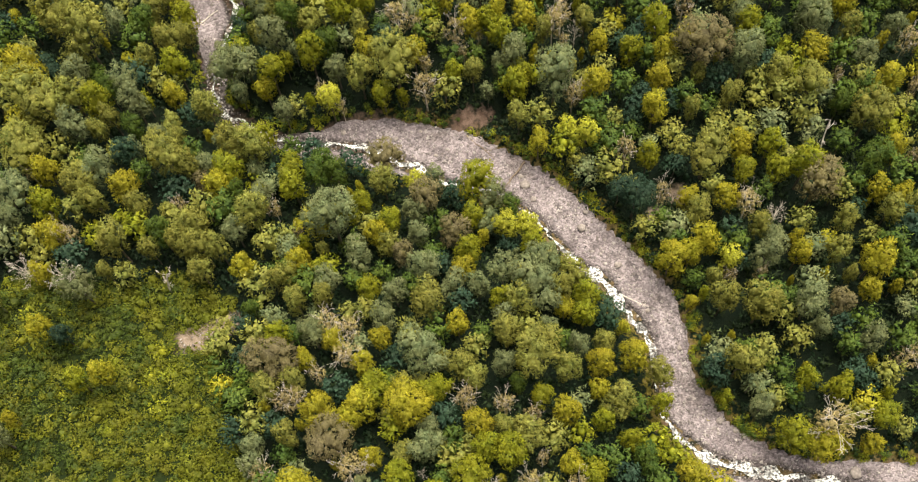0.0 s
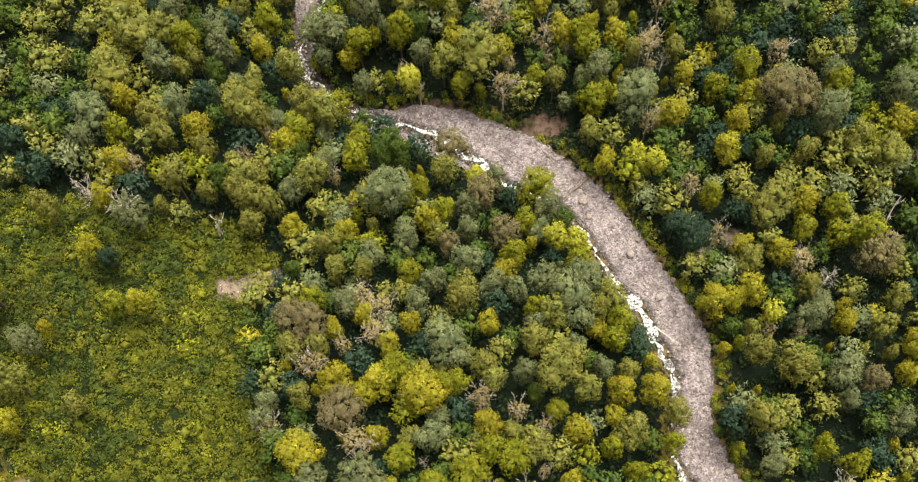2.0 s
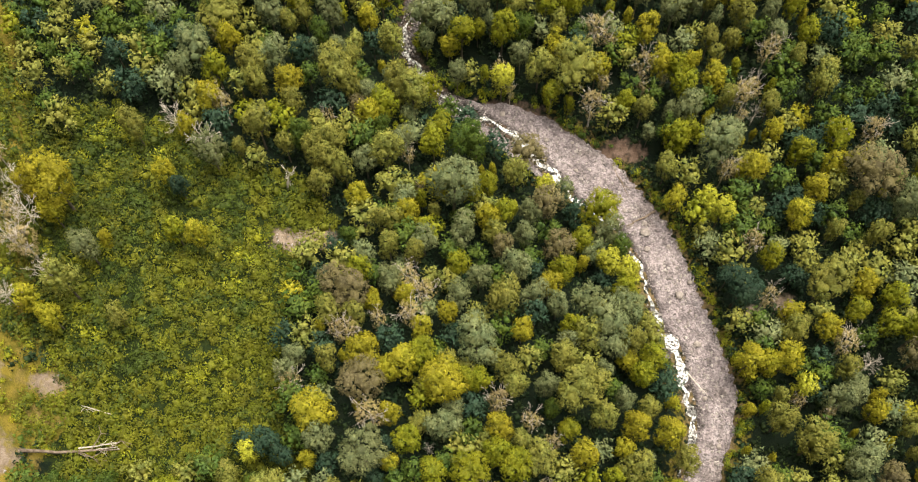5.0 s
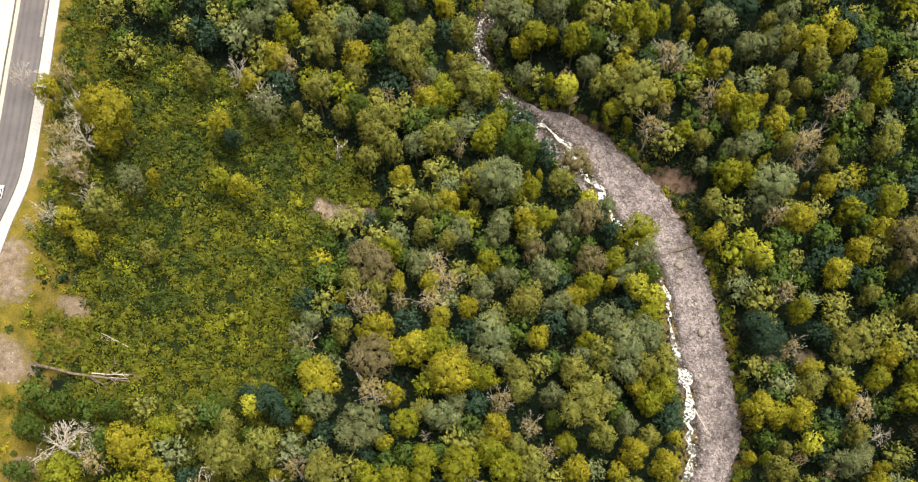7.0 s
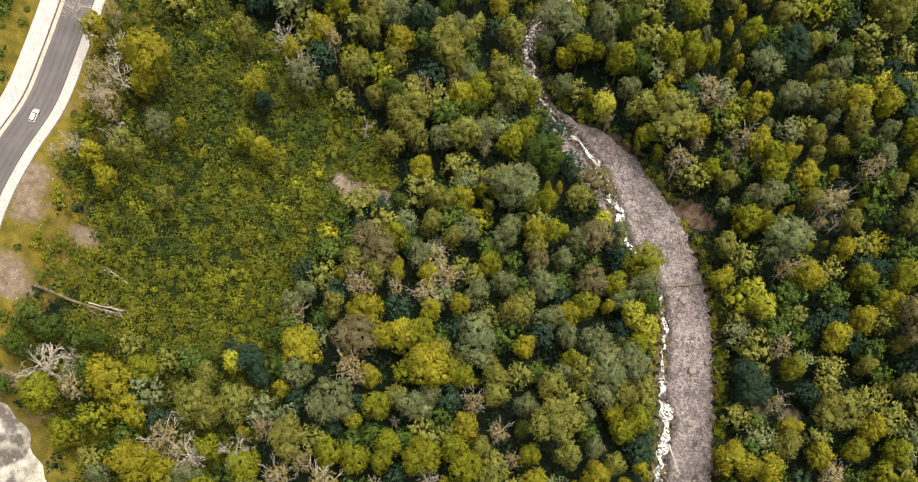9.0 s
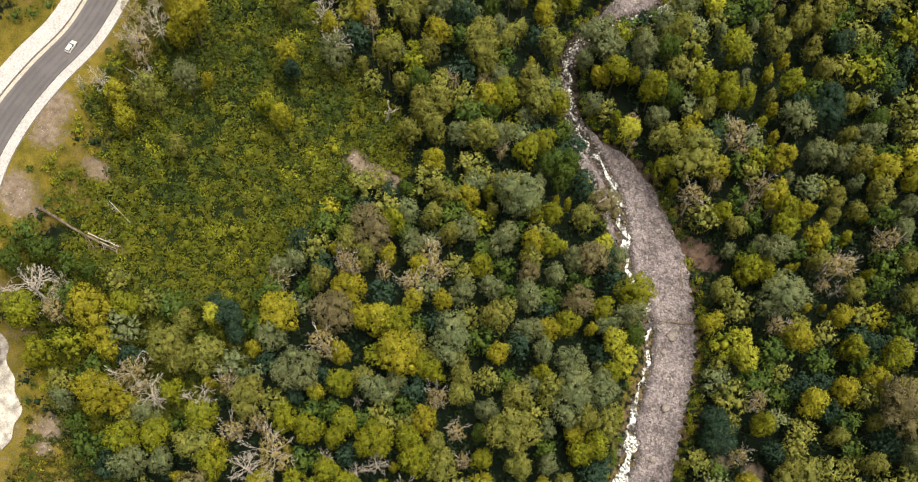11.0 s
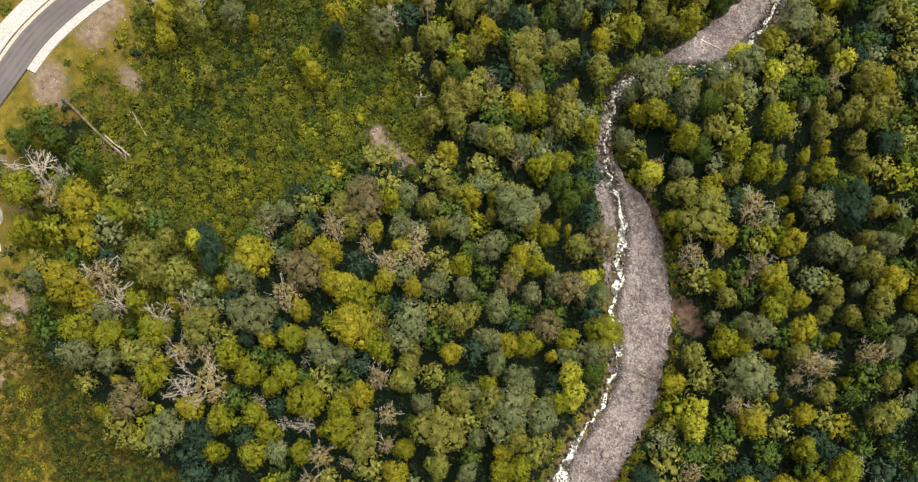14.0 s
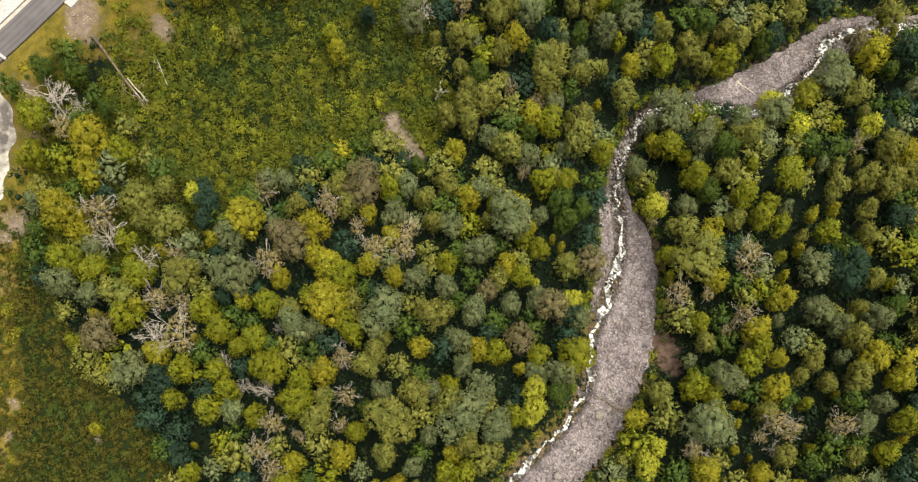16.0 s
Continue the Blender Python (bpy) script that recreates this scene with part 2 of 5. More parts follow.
OLIVE_B = [(-45, 102, 4.5), (70, 102, 3.0), (-38, 103, 3.8), (104, 103, 3.2), (30.5, 105.5, 4.2), (-120, 106, 3.0), (-48, 109, 3.2), (119, 111, 3.3),
           (108, 112, 3.9), (125, 112, 3.2), (-70, 113, 3.9), (-94, 114, 2.9), (85, 114, 4.0), (-69, 119, 3.8), (-65, 119, 4.2), (-38, 119, 2.8),
           (-19, 119, 2.8), (-83, 120, 3.9), (-74, 120, 3.5), (-91, 121, 3.9), (69, 121, 4.5), (-71, 125, 4.4), (-56, 129, 4.9), (-86, 133, 3.9),
           (-79, 133, 2.9), (-97, 134, 5.0), (74, 136, 6.8), (-100, 138, 3.8), (-20, 140, 5.1), (120, 140, 6.0), (-47, 142, 3.0), (-73, 145, 3.3)]
OLIVE_C = [(-78, 146, 5.7), (-115, 150, 7.2), (-56, 151, 4.3), (-61, 152, 5.0), (106, 152, 5.8), (73, 153, 3.3), (84, 154, 4.6), (-77, 155, 3.7),
           (-98, 158, 3.6), (22, 158, 4.7), (98, 158, 3.8), (-78, 159, 2.9), (-95, 163, 3.6), (-111, 164, 5.9), (-79, 164, 2.9), (77, 164, 3.2),
           (115, 166, 2.8), (-104, 167, 4.0), (121, 168, 4.5), (-70, 169, 4.0), (10, 174, 4.4), (-24, 176, 3.9), (-13, 177, 5.2), (33, 184, 3.9),
           (-87, 185, 3.0), (-101, 186, 6.4), (46, 186, 4.5), (-106, 191, 6.4), (-80, 191, 4.1), (-37, 191, 3.1), (-23, 191, 3.5), (-55, 195, 2.9)]
OLIVE_D = [(-39, 195, 2.8), (26, 195, 3.3), (58, 195, 4.4), (-77, 197, 4.1), (-48, 197, 3.2), (-85, 198, 2.8), (-46, 200, 3.2), (23, 200, 3.9),
           (29, 202, 3.6), (50, 203, 3.5), (-86, 205, 4.1), (-13, 207, 2.7), (30, 209, 3.6), (-83, 210, 3.7), (19, 212, 3.6), (11, 216, 3.6),
           (-24, 219, 3.4), (4, 222, 3.0), (-31, 223, 2.8), (-9, 223, 3.7), (-16, 226, 3.4), (-24, 227, 3.4), (-32, 229, 2.8), (-89, 230, 3.4),
           (-21, 232, 3.7), (-47, 236, 2.8), (-31, 236, 3.4), (-55, 237, 3.9), (-22, 238, 3.4), (19, 239, 5.2), (13, 242, 3.1), (-80, 257, 4.9)]
OLIVE = OLIVE_A + OLIVE_B + OLIVE_C + OLIVE_D
SILVER_A = [(-58, -6, 2.5), (-36, -2, 3.9), (-33, 4, 3.0), (-44, 8, 3.3), (-9, 13, 4.8), (5, 38, 2.9), (-42, 45, 3.7), (-30, 45, 6.9),
            (-56, 58, 2.9), (-14, 59, 4.6), (-56, 63, 3.2), (-13, 64, 3.0), (75, 64, 4.3), (-113, 68, 4.7), (40, 73, 2.5), (108, 78, 4.4),
            (8, 80, 4.6), (94, 82, 3.2), (-13, 84, 6.9), (29, 85, 3.9), (93, 89, 5.1), (21, 91, 3.3), (-41, 92, 3.1), (10, 94, 2.9),
            (-22, 95, 4.4), (-51, 98, 2.8), (19, 101, 5.3), (-19, 103, 4.1), (-3, 104, 3.7), (4, 104, 4.3), (85, 105, 4.2), (-99, 108, 3.6)]
SILVER_B = [(-37, 108, 3.1), (11, 108, 3.7), (-10, 110, 4.1), (88, 110, 3.9), (22.5, 110, 5.4), (-28, 115, 4.1), (16, 115, 2.0), (-47, 119, 2.8),
            (-11, 121, 3.4), (-61, 125, 3.9), (-34, 125, 6.0), (9, 125, 3.7), (-92, 126, 2.9), (-117, 128, 3.9), (-12, 129, 4.0), (11, 131, 4.0),
            (-115, 135, 5.4), (-54, 135, 3.5), (-36, 135, 3.1), (-4.5, 140.5, 3.4), (-96, 144, 4.0), (-68, 146, 4.4), (-56, 147, 3.0), (-88, 153, 2.9),
            (-81, 156, 3.2), (-103, 157, 4.9), (-66, 157, 2.9), (-83, 158, 2.7), (124, 160, 4.4), (90, 164, 5.2), (-88, 166, 4.0), (34, 167, 6.5)]
SILVER_C = [(134, 167, 4.1), (-48, 168, 3.6), (14, 169, 2.7), (110, 171, 5.2), (-92, 175, 3.3), (-104, 176, 3.7), (-61, 176, 3.3), (18, 176, 3.4),
            (23, 176, 4.3), (-31, 179, 4.2), (-118, 180, 4.2), (92, 180, 4.2), (-63, 181, 4.7), (-58, 182, 3.9), (-43, 185, 2.5), (-65, 187, 3.2),
            (-48, 187, 4.6), (9, 194, 2.3), (-95, 197, 3.8), (-53, 201, 3.6), (10, 204, 3.6), (-23, 206, 2.8), (-2, 206, 4.3), (15, 208, 3.6),
            (23, 208, 2.6), (42, 208, 4.1), (-39, 211, 2.4), (-55, 213, 4.0), (38, 213, 3.8), (15, 219, 3.3), (-34, 220, 2.4), (-62, 232, 5.5)]
SILVER_D = [(-50, 251, 3.5)]
SILVER = SILVER_A + SILVER_B + SILVER_C + SILVER_D
GREEN = [(-86, -5, 2.3), (-90, 4, 3.0), (-91, 11, 3.1), (-81, 17, 3.3), (42, 53, 5.1), (11, 75, 3.0), (-57, 102, 2.2), (-80, 124, 3.2),
         (118, 127, 4.3), (16, 129, 3.8), (-60, 136, 3.5), (-38, 141, 3.5), (-33, 142, 4.7), (114, 146, 3.4), (-36, 148, 3.9), (-88, 158, 3.6),
         (-96, 172, 3.6), (-33, 185, 3.5), (-43, 192, 3.5), (-88, 198, 3.7), (-82, 219, 3.8), (13, 224, 4.9), (-60, 249, 3.6)]
DARK = [(-6, 21, 3.9), (15, 23, 3.2), (-49, 38, 3.4), (-54, 40, 3.4), (-26, 41, 3.0), (-102, 95, 3.0), (52, 127, 5.3), (48, 131, 4.4),
        (-6, 138, 3.4), (-89, 149, 3.6), (-111, 177, 5.0), (-61, 200, 2.2), (1, 215, 5.6), (-83, 222, 4.1), (-11, 233, 4.6), (-40, 238, 3.8),
        (-90, 239, 4.7), (-63, 254, 4.5)]
BROWN = [(-20, 7, 5.1), (-37, 62, 6.3), (-51, 85, 7.1), (101, 88, 3.2), (-16, 115, 3.8), (-1, 121, 4.4), (102, 122, 4.9), (-8, 133, 3.8),
         (-69, 140, 3.6), (-19, 147, 5.2), (78, 169, 5.9), (-76, 247, 4.1)]
DRY_A = [(-77, 5, 2.8), (-53, 11, 4.1), (-28, 23, 3.0), (-16, 28, 5.2), (-39, 29, 3.7), (-26, 29, 3.6), (17, 44, 3.9), (23, 47, 3.2),
         (11, 49, 3.9), (-32, 55, 3.3), (15, 55, 2.6), (-54, 56, 2.7), (91, 56, 5.2), (-124, 62, 3.7), (-129, 66, 3.7), (14, 67, 3.0),
         (7, 70, 3.6), (-3, 71, 3.3), (116, 72, 2.8), (-49, 74, 2.7), (-46, 74, 3.1), (-141, 81, 3.2), (-40, 81, 2.7), (-32, 85, 3.4),
         (-31, 93, 3.1), (-37, 95, 2.8), (83, 101, 2.9), (75, 102, 2.3), (83, 121, 3.7), (-103, 124, 3.2), (-45, 126, 2.1), (130, 127, 2.3)]
DRY_B = [(60, 129, 3.6), (-51, 133, 2.5), (-76, 134, 2.6), (52, 143, 3.4), (-116, 146, 2.3), (136, 148, 2.7), (116, 156, 2.4), (137, 162, 3.1),
         (39, 163, 3.9), (43, 165, 3.1), (-31, 170, 2.2), (-5, 170, 4.1), (-36, 174, 2.5), (-4, 179, 2.7), (8, 181, 2.4), (39, 182, 2.6),
         (6, 185, 4.0), (13, 185, 1.8), (76, 185, 3.6), (36, 186, 3.6), (39, 189, 3.2), (-6, 190, 2.7), (-11, 191, 3.7), (41, 202, 3.2),
         (-37, 230, 3.1)]
DRY = DRY_A + DRY_B
DEAD = [(-84, 4, 6.1), (-83, 10, 2.8), (-47, 11, 4.6), (-40, 20, 4.0), (-18, 20, 3.6), (-9, 38, 2.5), (-1, 42, 2.9), (-122.7, 43.3, 2.8),
        (-121.5, 48.3, 3.2), (-128.5, 70, 3.6), (-126.5, 61.5, 3.2), (1, 48, 3.6), (-16, 54, 2.5), (-119, 58, 5.2), (-149.5, 74.6, 3.6), (-134, 75.5, 4.2), (-102, 111, 3.9), (-105, 113, 2.1),
        (-113, 114, 3.1), (91, 118, 3.3), (43, 185, 2.9), (67, 185, 3.6)]
LEMON = [(-57, 36, 2.4), (75, 106, 2.7), (21, 119, 2.7), (14, 123, 3.4), (20, 121.5, 4.4), (-17, 130, 2.1), (-10, 139, 3.5), (41, 149, 4.6),
         (36, 154, 3.0), (-34, 170, 3.6), (-61, 215, 3.7), (-48, 218, 2.9), (-60, 226, 3.7), (-64, 227, 2.6), (-40, 234, 3.1)]

# ---- materials ----
def nodes_of(name):
    m = bpy.data.materials.new(name)
    m.use_nodes = True
    return m, m.node_tree.nodes, m.node_tree.links, m.node_tree.nodes["Principled BSDF"]


def add(nodes, links, kind, ins=(), operation="", attribute_name=""):
    """A node with its properties, and its inputs as values or links."""
    n = nodes.new(kind)
    if operation:
        n.operation = operation
    if attribute_name:
        n.attribute_name = attribute_name
    for key, value in dict(ins).items():
        if isinstance(value, bpy.types.NodeSocket):
            links.new(value, n.inputs[key])
        else:
            n.inputs[key].default_value = value
    return n


def blend(nodes, links, fac, a, b, how="MIX"):
    n = nodes.new("ShaderNodeMix")
    n.data_type, n.blend_type = "RGBA", how
    for key, value in ((0, fac), (6, a), (7, b)):
        if isinstance(value, bpy.types.NodeSocket):
            links.new(value, n.inputs[key])
        else:
            n.inputs[key].default_value = (*value, 1) if isinstance(value, tuple) else value
    return n.outputs[2]


def noise_at(nodes, links, coord, scale, detail=3.0, lo=0.35, hi=0.65):
    n = add(nodes, links, "ShaderNodeTexNoise", {"Vector": coord, "Scale": scale, "Detail": detail})
    r = add(nodes, links, "ShaderNodeMapRange", {"Value": n.outputs[0], "From Min": lo, "From Max": hi})
    return r.outputs[0]


def leaf(name, a, b, tip, patch=0.35, spread=0.30, lumpy=0.24, turning=0.5):
    """Foliage: two greens between which the trees differ, tufts that differ from one another, and patches turning to another colour."""
    m, nodes, links, bsdf = nodes_of(name)
    coord = add(nodes, links, "ShaderNodeTexCoord").outputs["Object"]
    one = add(nodes, links, "ShaderNodeObjectInfo").outputs["Random"]
    tuft = add(nodes, links, "ShaderNodeNewGeometry").outputs["Random Per Island"]
    stand = noise_at(nodes, links, coord, 0.13, 1.0, 0.4, 0.6)
    share = add(nodes, links, "ShaderNodeMath", {0: one, 1: stand}, operation="ADD").outputs[0]
    share = add(nodes, links, "ShaderNodeMath", {0: share, 1: 0.5}, operation="MULTIPLY").outputs[0]
    colour = blend(nodes, links, share, a, b)
    fac = add(nodes, links, "ShaderNodeMath", {0: noise_at(nodes, links, coord, patch, 2.0, 0.42, 0.68), 1: turning}, operation="MULTIPLY").outputs[0]
    colour = blend(nodes, links, fac, colour, tip)
    value = add(nodes, links, "ShaderNodeMapRange", {"Value": tuft, "To Min": 1.0 - spread, "To Max": 1.0 + spread}).outputs[0]
    lump = add(nodes, links, "ShaderNodeMapRange", {"Value": noise_at(nodes, links, coord, 0.42, 1.0, 0.3, 0.7), "To Min": 1.0 - lumpy, "To Max": 1.0 + lumpy}).outputs[0]
    value = add(nodes, links, "ShaderNodeMath", {0: value, 1: lump}, operation="MULTIPLY").outputs[0]
    tree = add(nodes, links, "ShaderNodeMapRange", {"Value": one, "To Min": 0.84, "To Max": 1.18}).outputs[0]
    value = add(nodes, links, "ShaderNodeMath", {0: value, 1: tree}, operation="MULTIPLY").outputs[0]
    leaves = add(nodes, links, "ShaderNodeMapRange", {"Value": noise_at(nodes, links, coord, 4.5, 2.0, 0.33, 0.67), "To Min": 0.80, "To Max": 1.20}).outputs[0]
    value = add(nodes, links, "ShaderNodeMath", {0: value, 1: leaves}, operation="MULTIPLY").outputs[0]
    hsv = add(nodes, links, "ShaderNodeHueSaturation", {"Color": colour, "Value": value})
    diffuse = add(nodes, links, "ShaderNodeBsdfDiffuse", {"Color": hsv.outputs[0]})
    back = add(nodes, links, "ShaderNodeBsdfTranslucent", {"Color": hsv.outputs[0]})
    mix = add(nodes, links, "ShaderNodeMixShader", {0: 0.16, 1: diffuse.outputs[0], 2: back.outputs[0]})
    gloss = add(nodes, links, "ShaderNodeBsdfGlossy", {"Color": (1, 1, 1, 1), "Roughness": 0.6})
    coat = add(nodes, links, "ShaderNodeMixShader", {0: 0.010, 1: mix.outputs[0], 2: gloss.outputs[0]})
    nodes.remove(bsdf)
    links.new(coat.outputs[0], nodes["Material Output"].inputs[0])
    return m


def rough(name, a, b, scale, roughness=0.9, bump=0.4, fine=6.0, c=None, depth=0.1):
    """A matt surface of two colours, mottled at two scales, with relief."""
    m, nodes, links, bsdf = nodes_of(name)
    coord = add(nodes, links, "ShaderNodeTexCoord").outputs["Object"]
    colour = blend(nodes, links, noise_at(nodes, links, coord, scale, 5.0), a, b)
    grain = noise_at(nodes, links, coord, scale * fine, 4.0, 0.3, 0.7)
    if c:
        colour = blend(nodes, links, noise_at(nodes, links, coord, scale * 0.37, 3.0, 0.52, 0.62), colour, c)
    value = add(nodes, links, "ShaderNodeMapRange", {"Value": grain, "To Min": 0.72, "To Max": 1.25}).outputs[0]
    hsv = add(nodes, links, "ShaderNodeHueSaturation", {"Color": colour, "Value": value})
    links.new(hsv.outputs[0], bsdf.inputs["Base Color"])
    bsdf.inputs["Roughness"].default_value = roughness
    bsdf.inputs["Specular IOR Level"].default_value = 0.25
    b_ = add(nodes, links, "ShaderNodeBump", {"Height": grain, "Strength": bump, "Distance": depth})
    links.new(b_.outputs[0], bsdf.inputs["Normal"])
    return m


def ground_material():
    m, nodes, links, bsdf = nodes_of("woodland_soil")
    coord = add(nodes, links, "ShaderNodeTexCoord").outputs["Object"]
    # near-black floor: the shade under and between the crowns is put into its colour
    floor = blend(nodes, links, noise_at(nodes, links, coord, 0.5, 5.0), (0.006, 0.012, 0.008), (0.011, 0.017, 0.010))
    grass = blend(nodes, links, noise_at(nodes, links, coord, 0.35, 5.0), (0.205, 0.158, 0.032), (0.110, 0.098, 0.018))
    grass = blend(nodes, links, noise_at(nodes, links, coord, 0.12, 4.0, 0.56, 0.72), grass, (0.23, 0.165, 0.075))
    bare = blend(nodes, links, noise_at(nodes, links, coord, 0.6, 6.0), (0.165, 0.124, 0.095), (0.275, 0.218, 0.180))
    earth = blend(nodes, links, noise_at(nodes, links, coord, 0.5, 6.0), (0.105, 0.068, 0.054), (0.185, 0.128, 0.105))
    # scrub floor darkened too, with the shade between the bushes in its colour
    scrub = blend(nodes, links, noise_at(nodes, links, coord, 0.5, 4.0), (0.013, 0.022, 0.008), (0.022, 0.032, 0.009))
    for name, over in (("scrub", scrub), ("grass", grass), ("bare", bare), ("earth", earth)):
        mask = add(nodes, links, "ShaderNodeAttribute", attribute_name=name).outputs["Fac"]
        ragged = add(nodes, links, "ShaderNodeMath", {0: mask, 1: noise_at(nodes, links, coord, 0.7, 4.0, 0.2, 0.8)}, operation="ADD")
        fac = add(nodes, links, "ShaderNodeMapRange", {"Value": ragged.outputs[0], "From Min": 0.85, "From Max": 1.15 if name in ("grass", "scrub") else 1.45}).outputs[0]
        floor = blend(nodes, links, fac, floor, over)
    fine = noise_at(nodes, links, coord, 3.0, 5.0, 0.25, 0.75)
    value = add(nodes, links, "ShaderNodeMapRange", {"Value": fine, "To Min": 0.65, "To Max": 1.3}).outputs[0]
    hsv = add(nodes, links, "ShaderNodeHueSaturation", {"Color": floor, "Value": value})
    links.new(hsv.outputs[0], bsdf.inputs["Base Color"])
    bsdf.inputs["Roughness"].default_value = 0.95
    bsdf.inputs["Specular IOR Level"].default_value = 0.08
    b_ = add(nodes, links, "ShaderNodeBump", {"Height": fine, "Strength": 0.6, "Distance": 0.25})
    links.new(b_.outputs[0], bsdf.inputs["Normal"])
    return m


def gravel_material():
    """Mauve-grey shingle: banks of finer and coarser stones, single pebbles and dark wet hollows."""
    m, nodes, links, bsdf = nodes_of("river_gravel")
    coord = add(nodes, links, "ShaderNodeTexCoord").outputs["Object"]
    colour = blend(nodes, links, noise_at(nodes, links, coord, 0.10, 5.0, 0.4, 0.6), (0.222, 0.188, 0.207), (0.282, 0.243, 0.264))
    colour = blend(nodes, links, noise_at(nodes, links, coord, 0.30, 6.0, 0.58, 0.74), colour, (0.140, 0.121, 0.132))
    colour = blend(nodes, links, noise_at(nodes, links, coord, 0.07, 3.0, 0.56, 0.68), colour, (0.215, 0.182, 0.190))
    wet = add(nodes, links, "ShaderNodeAttribute", attribute_name="wet").outputs["Fac"]
    wet = add(nodes, links, "ShaderNodeMath", {0: wet, 1: noise_at(nodes, links, coord, 0.5, 4.0, 0.15, 0.55)}, operation="MULTIPLY").outputs[0]
    colour = blend(nodes, links, wet, colour, (0.055, 0.047, 0.047))
    down = add(nodes, links, "ShaderNodeAttribute", attribute_name="down").outputs["Fac"]
    over = add(nodes, links, "ShaderNodeAttribute", attribute_name="over").outputs["Fac"]
    run = add(nodes, links, "ShaderNodeCombineXYZ", {0: down, 1: over}).outputs[0]
    run = add(nodes, links, "ShaderNodeVectorMath", {0: run, 1: (0.16, 0.42, 1.0)}, operation="MULTIPLY").outputs[0]
    ridge = add(nodes, links, "ShaderNodeTexNoise", {"Vector": run, "Scale": 1.0, "Detail": 5.0, "Distortion": 0.8}).outputs[0]
    rill = add(nodes, links, "ShaderNodeMapRange", {"Value": ridge, "From Min": 0.36, "From Max": 0.47, "To Min": 0.55, "To Max": 0.0}).outputs[0]
    colour = blend(nodes, links, rill, colour, (0.105, 0.088, 0.096))
    crest = add(nodes, links, "ShaderNodeMapRange", {"Value": ridge, "From Min": 0.56, "From Max": 0.68, "To Min": 0.0, "To Max": 0.4}).outputs[0]
    colour = blend(nodes, links, crest, colour, (0.310, 0.282, 0.308))
    big = add(nodes, links, "ShaderNodeTexVoronoi", {"Vector": coord, "Scale": 0.55})
    cells = add(nodes, links, "ShaderNodeTexVoronoi", {"Vector": coord, "Scale": 2.3})
    value = 1.0
    for source, lo, hi in ((cells, 0.52, 1.50), (big, 0.80, 1.20)):
        tone = add(nodes, links, "ShaderNodeSeparateColor", {"Color": source.outputs["Color"]}).outputs[0]
        scaled = add(nodes, links, "ShaderNodeMapRange", {"Value": tone, "To Min": lo, "To Max": hi}).outputs[0]
        value = add(nodes, links, "ShaderNodeMath", {0: scaled, 1: value}, operation="MULTIPLY").outputs[0]
    hsv = add(nodes, links, "ShaderNodeHueSaturation", {"Color": colour, "Value": value})
    links.new(hsv.outputs[0], bsdf.inputs["Base Color"])
    bsdf.inputs["Roughness"].default_value = 0.88
    bsdf.inputs["Specular IOR Level"].default_value = 0.2
    fine = add(nodes, links, "ShaderNodeTexNoise", {"Vector": coord, "Scale": 5.0, "Detail": 4.0}).outputs[0]
    height = add(nodes, links, "ShaderNodeMath", {0: fine, 1: cells.outputs["Distance"]}, operation="SUBTRACT").outputs[0]
    b_ = add(nodes, links, "ShaderNodeBump", {"Height": height, "Strength": 0.9, "Distance": 0.30})
    links.new(b_.outputs[0], bsdf.inputs["Normal"])
    return m


def stones_material():
    """Loose stones that differ from one another, mauve-grey to nearly white."""
    m, nodes, links, bsdf = nodes_of("loose_river_stones")
    coord = add(nodes, links, "ShaderNodeTexCoord").outputs["Object"]
    each = add(nodes, links, "ShaderNodeNewGeometry").outputs["Random Per Island"]
    colour = blend(nodes, links, each, (0.11, 0.095, 0.10), (0.60, 0.55, 0.55))
    colour = blend(nodes, links, noise_at(nodes, links, coord, 2.0, 4.0, 0.45, 0.85), colour, (0.30, 0.25, 0.235))
    links.new(colour, bsdf.inputs["Base Color"])
    bsdf.inputs["Roughness"].default_value = 0.85
    return m


